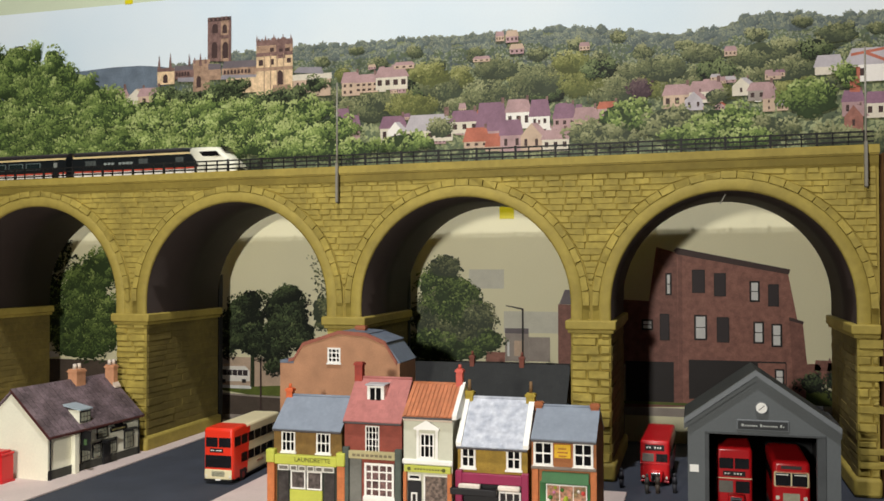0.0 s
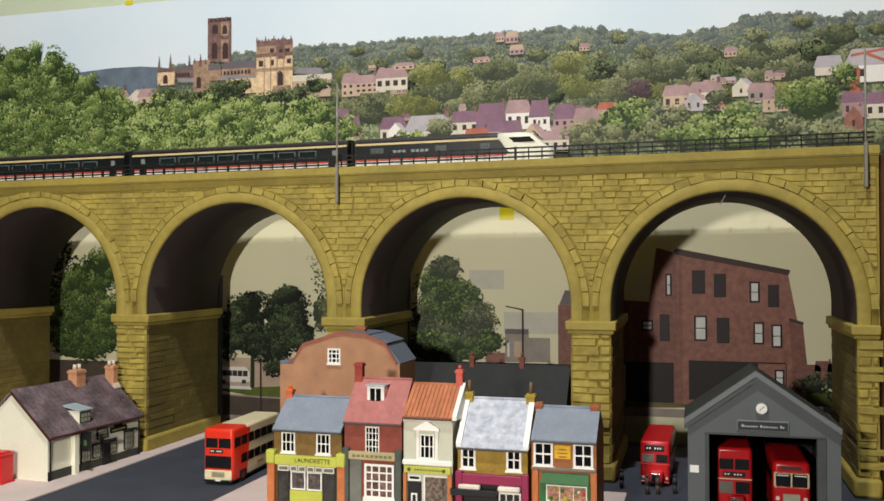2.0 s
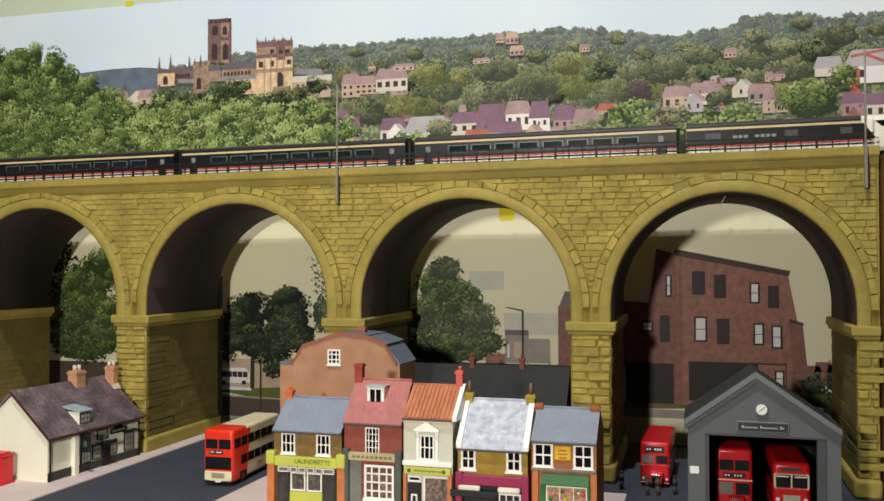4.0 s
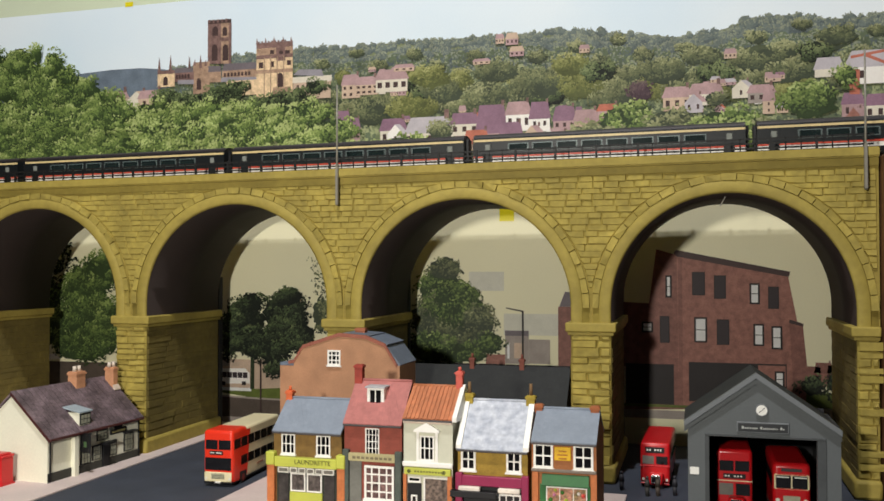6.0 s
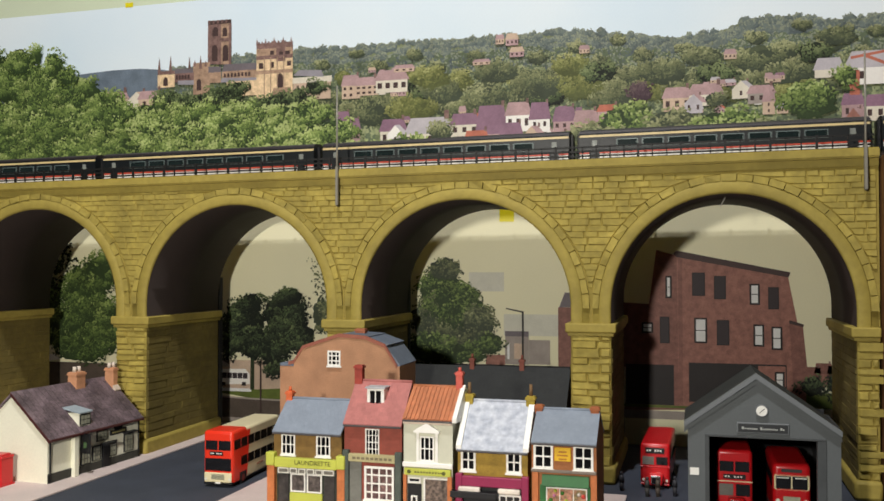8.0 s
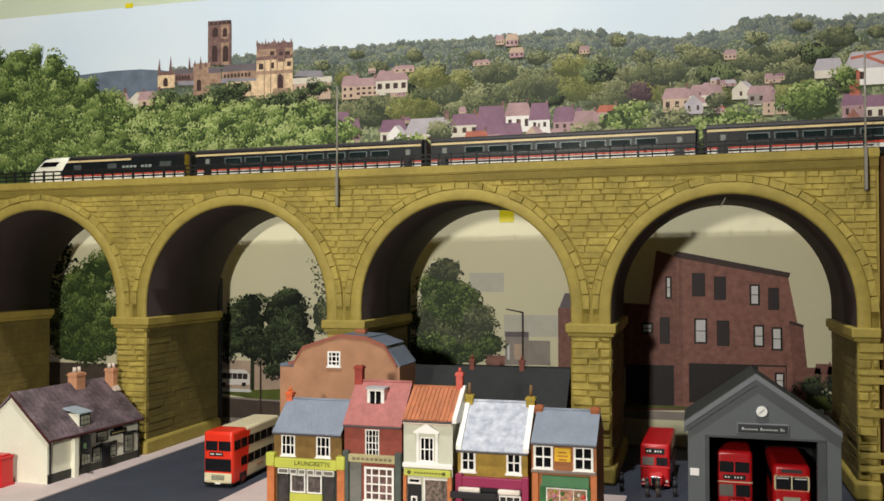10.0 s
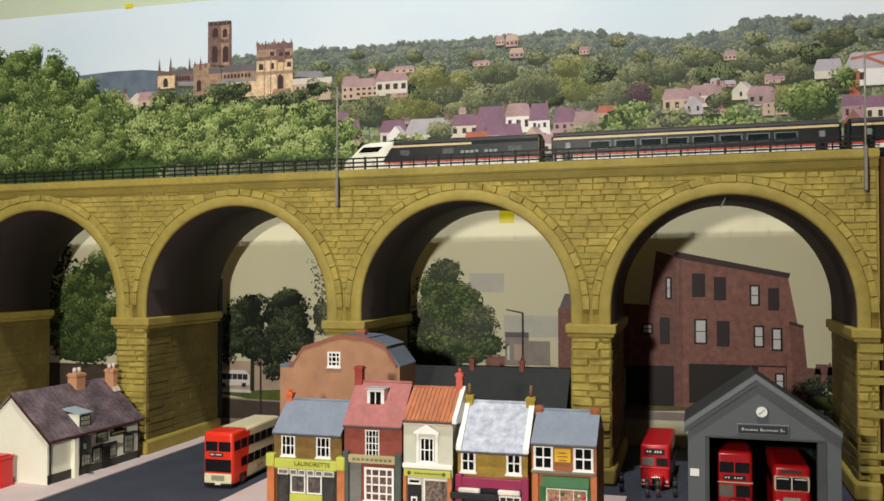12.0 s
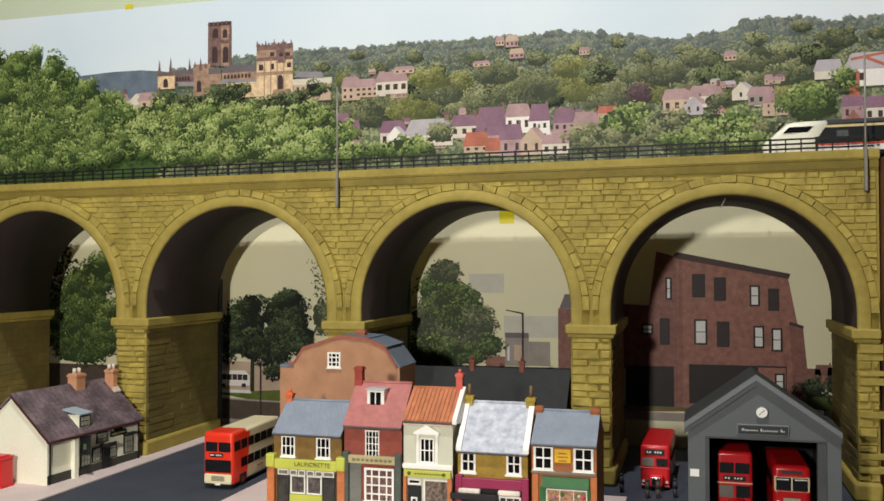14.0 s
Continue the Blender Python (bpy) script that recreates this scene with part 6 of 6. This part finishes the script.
# ---- fence, masts, track on the deck ----
def deck_furniture():
    dark = mat("dark_fence_plastic", lin(20, 20, 19), 0.6, vary=0.15)
    slope = math.degrees(math.atan(0.0072))
    for name, fy in (("parapet_fence", 0.35), ("rear_fence", DEPTH - 0.3)):
        f = thing(name, "dark post-and-rail model fence along the viaduct parapet", "fence", 0, fy, 33.42, ry=-slope)
        post, thin = mesh_of("post", boxes((-0.12, 0.12, -0.1, 0.1, 0, 1.52)), dark), mesh_of("post", boxes((-0.065, 0.065, -0.06, 0.06, 0, 1.4)), dark)
        i, x = 0, -58.0
        while x < 85.5:
            ob = new("post", post if i % 3 == 0 else thin)
            ob.parent = f
            ob.matrix_basis = place(x, 0, 0)
            x += 1.44
            i += 1
        for z in (0.4, 0.88, 1.36):
            part("rail", boxes((-58.1, 85.4, -0.06, 0.0, z - 0.09, z + 0.09)), dark, f)
    grey = mat("grey_mast_metal", lin(138, 134, 122), 0.45, 0.3)
    for x in (29.8, 84.45, -28.6):
        m = thing("signal_mast", "slim grey metal mast fixed to the viaduct face", "mast", x, -0.9, deck_z(x), group="masts")
        part("pole", tube(bmesh.new(), 0, 0, -4.2, 9.4, 0.12, 0.09, 10), grey, m)
        part("bracket", boxes((-0.16, 0.16, -0.18, 0.22, -4.1, 0.3), bevel=0.04), grey, m)
    rail = mat("steel_rail", lin(120, 112, 104), 0.35, 0.8)
    sleeper = mat("brown_sleeper", lin(62, 52, 44), 0.8)
    for n, ty in enumerate((5.6, 11.0)):
        t = thing("track", "steel model railway track on dark sleepers", "track", 0, ty, 33.42 - 1.25, ry=-slope, group="tracks")
        for sy in (-0.825, 0.825):
            part("rail", boxes((-78, 85.5, sy - 0.06, sy + 0.06, 0.14, 0.4)), rail, t)
        me = mesh_of("sleeper", boxes((-0.17, 0.17, -1.65, 1.65, 0, 0.15)), sleeper)
        x = -77.0
        while x < 85:
            ob = new("sleeper", me)
            ob.parent = t
            ob.matrix_basis = place(x, 0, 0)
            x += 1.3


deck_furniture()


def track_shelves():
    """Plain boards that carry the line on past the viaduct's two ends."""
    for x0, x1 in ((-262, X_LEFT - 0.1), (88.1, 348)):
        z0, z1 = deck_z(x0) - 1.25, deck_z(x1) - 1.25
        s = thing("track_shelf", "plain wooden shelf carrying the track along the wall", "shelf", group="shelves")
        part("board", prism(bmesh.new(), [(x0, z0 - 1.5), (x1, z1 - 1.5), (x1, z1), (x0, z0)], 1.1, 33.9), board_wood, s)
        for sy in (-0.825, 0.825):
            part("rail", prism(bmesh.new(), [(x0, z0), (x1, z1), (x1, z1 + 0.38), (x0, z0 + 0.38)], 5.6 + sy - 0.06, 5.6 + sy + 0.06), MATS["steel_rail"], s)


track_shelves()
tagged(part("end_board", boxes((85.9, 88.0, -3, 25.5, -2.0, 33.2), bevel=0.1), board_wood), "brown wooden end board of the layout", "board")


# ---- the train ----
RAIL_Z = 33.42 - 0.85
SLOPE = math.degrees(math.atan(0.0072))
TRACK_Y = 5.6


def bogie(parent, x, r=0.62):
    bg = part("bogie", boxes((x - 1.9, x + 1.9, -1.25, -1.1, 0.4, 0.95), (x - 1.9, x + 1.9, 1.1, 1.25, 0.4, 0.95), (x - 0.5, x + 0.5, -1.1, 1.1, 0.5, 0.9), bevel=0.04), black_paint, parent)
    for dx in (-1.25, 1.25):
        bm = bmesh.new()
        for sy in (-0.83, 0.83):
            tube(bm, x + dx, r * 0.8, sy - 0.1, sy + 0.1, r * 0.8, n=16, axis="y")
        part("wheelset", bm, MATS["steel_rail"], bg)


def body_section(top=4.72, w=1.78, low=0.95):
    """Half-round roofed section of a carriage: points (y, z) from the lower left to the lower right."""
    pts = [(-w * 0.94, low), (-w, low + 0.5), (-w, 3.75), (-w * 0.95, 4.15)]
    pts += [(w * 0.92 * math.cos(math.pi - a), 4.25 + (top - 4.25) * math.sin(a)) for a in (0.25, 0.6, 1.0, math.pi / 2, math.pi - 1.0, math.pi - 0.6, math.pi - 0.25)]
    pts += [(w * 0.95, 4.15), (w, 3.75), (w, low + 0.5), (w * 0.94, low)]
    return pts


def stripe(parent, x0, x1, z0, z1, material, name, w=1.78, proud=0.012):
    part(name, boxes((x0, x1, -w - proud, -w + 0.01, z0, z1), (x0, x1, w - 0.01, w + proud, z0, z1)), material, parent)


def coach(first=False):
    c = thing("carriage", "dark grey carriage with buff upper band and red and white stripes", "carriage", group="train")
    L = 29.3
    shell, roofm = mat("charcoal_carriage_paint", lin(22, 26, 28), 0.4, vary=0.08, spec=0.35), mat("dark_maroon_roof_paint", lin(38, 32, 34), 0.55, vary=0.1)
    buff, red, whitep = mat("buff_band_paint", lin(214, 192, 140), 0.4), mat("signal_red_stripe", lin(196, 74, 54), 0.4), mat("white_stripe_paint", lin(226, 224, 216), 0.4)
    part("body", prism(bmesh.new(), body_section(), 0, L, axis="x"), shell, c)
    bm = bmesh.new()
    sec = [(y * 1.004, z + 0.02) for y, z in body_section() if z > 4.1]
    prism(bm, sec, -0.01, L + 0.01, axis="x")
    part("roof", bm, roofm, c, "blackish maroon roof")
    stripe(c, 0.05, L - 0.05, 3.74, 3.98, buff, "buff_band")
    stripe(c, 0.05, L - 0.05, 1.92, 2.14, red, "red_stripe")
    stripe(c, 0.05, L - 0.05, 1.45, 1.88, whitep, "white_stripe")
    frame_m, glass = mat("silver_window_frame", lin(104, 116, 114), 0.4, 0.2), mat("tinted_train_glass", lin(30, 40, 40), 0.1, bump=0.0, spec=0.7)
    n = 8
    for i in range(n):
        x0 = 4.0 + i * 2.72
        for sy in (-1, 1):
            fr = part("window_frame", boxes((x0, x0 + 2.3, sy * 1.78 - 0.02, sy * 1.78 + 0.02, 2.55, 3.45), bevel=0.015), frame_m, c)
            part("window_glass", boxes((x0 + 0.12, x0 + 2.18, sy * 1.78 - 0.03, sy * 1.78 + 0.03, 2.65, 3.36)), glass, fr)
    for x0 in (1.1, L - 2.2):
        for sy in (-1, 1):
            dr = part("door", boxes((x0, x0 + 1.1, sy * 1.78 - 0.016, sy * 1.78 + 0.016, 1.2, 3.65), bevel=0.01), shell, c)
            part("door_window", boxes((x0 + 0.28, x0 + 0.82, sy * 1.78 - 0.028, sy * 1.78 + 0.028, 2.6, 3.4)), mat("pale_door_glass", lin(132, 136, 130), 0.15, spec=0.6), dr)
    for x0, x1 in ((-0.35, 0.0), (L, L + 0.35)):
        part("gangway", boxes((x0, x1, -0.75, 0.75, 1.2, 4.3), bevel=0.05), black_paint, c)
    part("underframe", boxes((9.0, 20.5, -1.2, 1.2, 0.45, 0.95)), black_paint, c)
    for x in (3.6, L - 3.6):
        bogie(c, x)
    return c


def power_car(band_from=-23.25):
    """Nose towards +x at x = 0; the body runs back to -23.3."""
    c = thing("power_car", "white-nosed diesel power car with dark sides and red stripe", "locomotive", group="train")
    shell, red, whitep, buff = MATS["charcoal_carriage_paint"], MATS["signal_red_stripe"], MATS["white_stripe_paint"], MATS["buff_band_paint"]
    nosem = mat("nose_white_paint", lin(232, 230, 210), 0.4, vary=0.04)
    B, C = -23.3, -6.2
    part("body", prism(bmesh.new(), body_section(top=4.72), B, C, axis="x"), shell, c)
    part("roof", prism(bmesh.new(), [(y * 1.004, z + 0.02) for y, z in body_section(top=4.72) if z > 4.1], B - 0.01, C - 1.2, axis="x"), MATS["dark_maroon_roof_paint"], c)
    # streamlined nose lofted from sections
    bm = bmesh.new()
    loops = []
    for x, top, w, low in ((C, 4.92, 1.0, 0.95), (-4.2, 4.9, 1.0, 0.92), (-3.0, 4.86, 1.0, 0.9), (-2.3, 4.7, 0.99, 0.87), (-1.55, 3.95, 0.97, 0.83), (-0.95, 3.3, 0.95, 0.8), (-0.45, 2.95, 0.91, 0.78), (-0.12, 2.55, 0.85, 0.85), (0.0, 2.05, 0.78, 1.0)):
        base = body_section()
        pts = []
        for y, z in base:
            zz = low + (z - 0.95) * (top - low) / 4.0
            pts.append((x, y * w * (1 - 0.03 * max(0, zz - 2.2) if x > -4 else 1), zz))
        loops.append([bm.verts.new(p) for p in pts])
    for a, b in zip(loops, loops[1:]):
        for i in range(len(a)):
            bm.faces.new((a[i], a[(i + 1) % len(a)], b[(i + 1) % len(b)], b[i])).smooth = True
    bm.faces.new(loops[0])
    bm.faces.new(loops[-1])
    bmesh.ops.recalc_face_normals(bm, faces=bm.faces)
    part("nose", bm, nosem, c, "streamlined creamy white nose")
    # raked dark flank that meets the white cab, windscreen and cab side glass
    for sy in (-1, 1):
        y0, y1 = sy * 1.775, sy * 1.80
        part("raked_flank", prism(bmesh.new(), [(C - 0.02, 2.2), (-4.9, 2.2), (-6.0, 3.75), (C - 0.02, 3.75)], min(y0, y1), max(y0, y1)), shell, c)
        part("cab_side_window", prism(bmesh.new(), [(-4.95, 3.95), (-2.55, 3.95), (-1.95, 3.35), (-4.35, 3.35)], min(sy * 1.6, sy * 1.785), max(sy * 1.6, sy * 1.785)), pane_dark, c, "dark glass")
    scr = bmesh.new()
    prism(scr, [(-2.3, 4.58), (-1.6, 3.88), (-1.5, 3.98), (-2.2, 4.7)], -1.2, 1.2)
    part("windscreen", scr, pane_dark, c, "dark raked windscreen")
    part("lamp_panel", boxes((-0.5, 0.04, -1.1, 1.1, 1.5, 1.85), bevel=0.05), black_paint, c)
    part("nose_warning_panel", boxes((-0.2, 0.05, -1.2, 1.2, 1.0, 1.5), bevel=0.05), mat("warning_yellow_paint", lin(214, 196, 70), 0.4), c, "yellow lower nose panel")
    part("skirt", boxes((-3.6, -0.5, -1.55, 1.55, 0.5, 1.0), bevel=0.1), black_paint, c)
    stripe(c, band_from, C + 0.02, 3.74, 3.98, buff, "buff_band")
    stripe(c, B + 0.05, C + 1.0, 1.92, 2.14, red, "red_stripe")
    stripe(c, B + 0.05, C + 0.8, 1.3, 1.88, whitep, "white_stripe")
    for x0, w in ((-21.4, 1.6), (-13.5, 1.3), (-8.2, 1.1)):
        for sy in (-1, 1):
            part("side_grille", boxes((x0, x0 + w, sy * 1.78 - 0.02, sy * 1.78 + 0.02, 2.6, 3.4), bevel=0.015), mat("grey_side_grille", lin(76, 82, 80), 0.5, 0.2, vary=0.3, scale=300), c)
    for i in range(8):
        if i != 3:
            for sy in (-1, 1):
                part("letter_bar", boxes((-18.6 + i * 0.55, -18.2 + i * 0.55, sy * 1.78 - 0.015, sy * 1.78 + 0.015, 2.75, 3.08)), mat("grey_letter", lin(140, 148, 144), 0.5), c)
    part("tail_panel", boxes((B - 0.05, B, -1.7, 1.7, 1.0, 4.2)), mat("mustard_end_paint", lin(150, 128, 34), 0.5), c, "mustard yellow inner end")
    part("gangway", boxes((B - 0.3, B - 0.05, -0.75, 0.75, 1.2, 4.2), bevel=0.05), black_paint, c)
    part("fuel_tank", boxes((-15.5, -9.5, -1.3, 1.3, 0.35, 0.95), bevel=0.1), black_paint, c)
    for x in (-4.6, -19.6):
        bogie(c, x)
    return c


first_coach = coach()
CARS = [(first_coach, 24.0 + 29.6, 0)]
for n in range(1, 6):
    CARS.append((copy_thing(first_coach, place(0, TRACK_Y, 0)), 24.0 + 29.6 + 30.42 * n, 0))
lead = power_car()
tail = power_car(-15.6)
CARS += [(lead, 0.0, 0), (tail, 230.6, 180)]
JOINT = [(0.0, -9.4), (1.0, 10.1), (2.0, 29.7), (3.0, 49.0), (5.5, 94.9), (6.5, 114.8), (7.5, 135.8), (8.0, 147.1), (10.5, 201.8), (11.5, 224.0), (12.5, 247.1), (14.0, 282.3)]
NOSE = [(t, x + 23.8) for t, x in JOINT]


# ---- the viaduct's separate stones ----
NEAR_X = (40.0, 62.0)   # the stretch whose stones are objects of their own
LOOSE, FLANK = {"v": [], "f": []}, {"v": [], "f": []}


def stone_faces(corners, out, proud, inset, rng):
    """corners: four (x, y, z) in order on the wall; out: unit vector away from it. A chamfered stone."""
    c = [Vector(p) for p in corners]
    mid = sum(c, Vector()) / 4
    top = [p + (mid - p).normalized() * inset * rng.uniform(0.8, 1.3) + out * proud * rng.uniform(0.75, 1.25) for p in c]
    v = [tuple(p * CM) for p in c + top]
    f = [(4, 5, 6, 7)] + [(i, (i + 1) % 4, 4 + (i + 1) % 4, 4 + i) for i in range(4)]
    if (c[1] - c[0]).cross(c[2] - c[1]).dot(out) < 0:
        f = [q[::-1] for q in f]
    return v, f


def lay(name, corners, out, proud, rng, own, inset=0.09, rest=LOOSE):
    v, f = stone_faces(corners, out, proud, inset, rng)
    if own:
        me = bpy.data.meshes.new(name)
        me.from_pydata(v, [], f)
        me.materials.append(stone)
        ob = new(name, me)
        ob.parent = VIADUCT
    else:
        n = len(rest["v"])
        rest["v"] += v
        rest["f"] += [tuple(i + n for i in q) for q in f]


def viaduct_stones():
    rng = random.Random(12)
    centres = [k * PITCH + (PIER_R + PITCH + PIER_L) / 2 for k in range(-2, 3)] + [3 * PITCH + (PIER_R + PITCH + PIER_L) / 2]
    R = RING_OUT + 0.06

    def half(z):
        if z < CEN_Z:
            return R
        return math.sqrt(max(0.0, R * R - (z - CEN_Z) ** 2))

    front = Vector((0, -1, 0))
    z = SPRING + 0.05
    while z < 31.9:
        h = rng.uniform(0.52, 0.74)
        z1 = z + h - 0.05
        for a, b in zip(centres, centres[1:]):
            xa0, xa1, xb0, xb1 = a + half(z), a + half(z1), b - half(z), b - half(z1)
            if b > 86:
                xb0 = xb1 = min(xb0, 85.55)
            if xb0 - xa0 < 0.5 and xb1 - xa1 < 0.5:
                continue
            span = min(xb0 - xa0, xb1 - xa1)
            cuts, x = [], rng.uniform(0.7, 1.8)
            while x < span - 0.7:
                cuts.append(x)
                x += rng.uniform(1.1, 2.3)
            base = max(xa0, xa1)
            xs = [(xa0, xa1)] + [(base + c, base + c + rng.uniform(-0.05, 0.05)) for c in cuts] + [(xb0, xb1)]
            for (p0, p1), (q0, q1) in zip(xs, xs[1:]):
                top = min(z1, deck_z(p0) - 1.8)
                if top - z < 0.2 or q0 - p0 < 0.25 or p0 < -26:
                    continue
                j = rng.uniform(-0.04, 0.04)
                lay("stone", [(p0 + rng.uniform(0, 0.06), 0, z + j), (q0 - rng.uniform(0, 0.06), 0, z + rng.uniform(-0.06, 0.06)), (q1 - rng.uniform(0, 0.07), 0, top + j), (p1 + rng.uniform(0, 0.07), 0, top + rng.uniform(-0.07, 0.05))], front, rng.uniform(0.07, 0.17), rng, NEAR_X[0] < p0 < NEAR_X[1])
        z += h
    # hood stones round the arches
    for cx in centres[:-1]:
        n = 27
        for i in range(n):
            t0, t1 = math.pi * (i + 0.01) / n, math.pi * (i + 0.99) / n
            jr = rng.uniform(-0.06, 0.06)
            ro = RING_OUT + jr
            lay("voussoir", [(cx - RING_IN * math.cos(t0), 0, CEN_Z + RING_IN * math.sin(t0)), (cx - ro * math.cos(t0), 0, CEN_Z + ro * math.sin(t0)), (cx - ro * math.cos(t1), 0, CEN_Z + ro * math.sin(t1)), (cx - RING_IN * math.cos(t1), 0, CEN_Z + RING_IN * math.sin(t1))], front, 0.34 + rng.uniform(-0.03, 0.05), rng, -5 < cx < 75, 0.045)
    # piers: front faces and both flanks
    for k in range(-1, 4):
        x0, x1 = k * PITCH + PIER_L, k * PITCH + PIER_R
        z = 1.95
        while z < 15.1:
            h = rng.uniform(0.6, 1.0)
            z1 = min(z + h - 0.08, 15.25)
            cut = x0 + (x1 - x0) * (rng.choice((0.3, 0.42, 0.58, 0.7)) + rng.uniform(-0.05, 0.05))
            for p, q in ((x0, cut), (cut, x1 if k < 3 else 85.6)):
                if q > p + 0.3:
                    lay("stone", [(p + rng.uniform(0, 0.05), 0, z + rng.uniform(-0.05, 0.06)), (q - rng.uniform(0, 0.05), 0, z + rng.uniform(-0.05, 0.06)), (q - rng.uniform(0, 0.05), 0, z1 + rng.uniform(-0.06, 0.07)), (p + rng.uniform(0, 0.05), 0, z1 + rng.uniform(-0.06, 0.07))], front, rng.uniform(0.12, 0.4), rng, NEAR_X[0] < p < NEAR_X[1], 0.17)
            for x, sx in ((x1, 1), (x0, -1)):
                if k == 3 and sx == 1:
                    continue
                y = 0.1
                while y < DEPTH - 0.5:
                    y2 = min(y + rng.uniform(3.0, 6.5), DEPTH - 0.1)
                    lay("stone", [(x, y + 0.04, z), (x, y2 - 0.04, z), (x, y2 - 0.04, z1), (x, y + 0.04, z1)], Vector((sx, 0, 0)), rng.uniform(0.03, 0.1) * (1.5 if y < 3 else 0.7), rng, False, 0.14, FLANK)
                    y = y2
            z += h
    for name, rest, paint in (("stonework", LOOSE, stone_rest), ("flank_stonework", FLANK, stone_side_shaded)):
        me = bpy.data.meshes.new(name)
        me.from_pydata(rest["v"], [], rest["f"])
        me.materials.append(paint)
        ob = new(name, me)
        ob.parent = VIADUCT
        tagged(ob, "", "", "", "stuff")


viaduct_stones()


def motions():
    for car, back, turn in CARS:
        walk(car, [(t, place(x - back, TRACK_Y, RAIL_Z + 0.0072 * (x - back), turn, (-SLOPE if turn == 0 else SLOPE))) for t, x in NOSE])


motions()
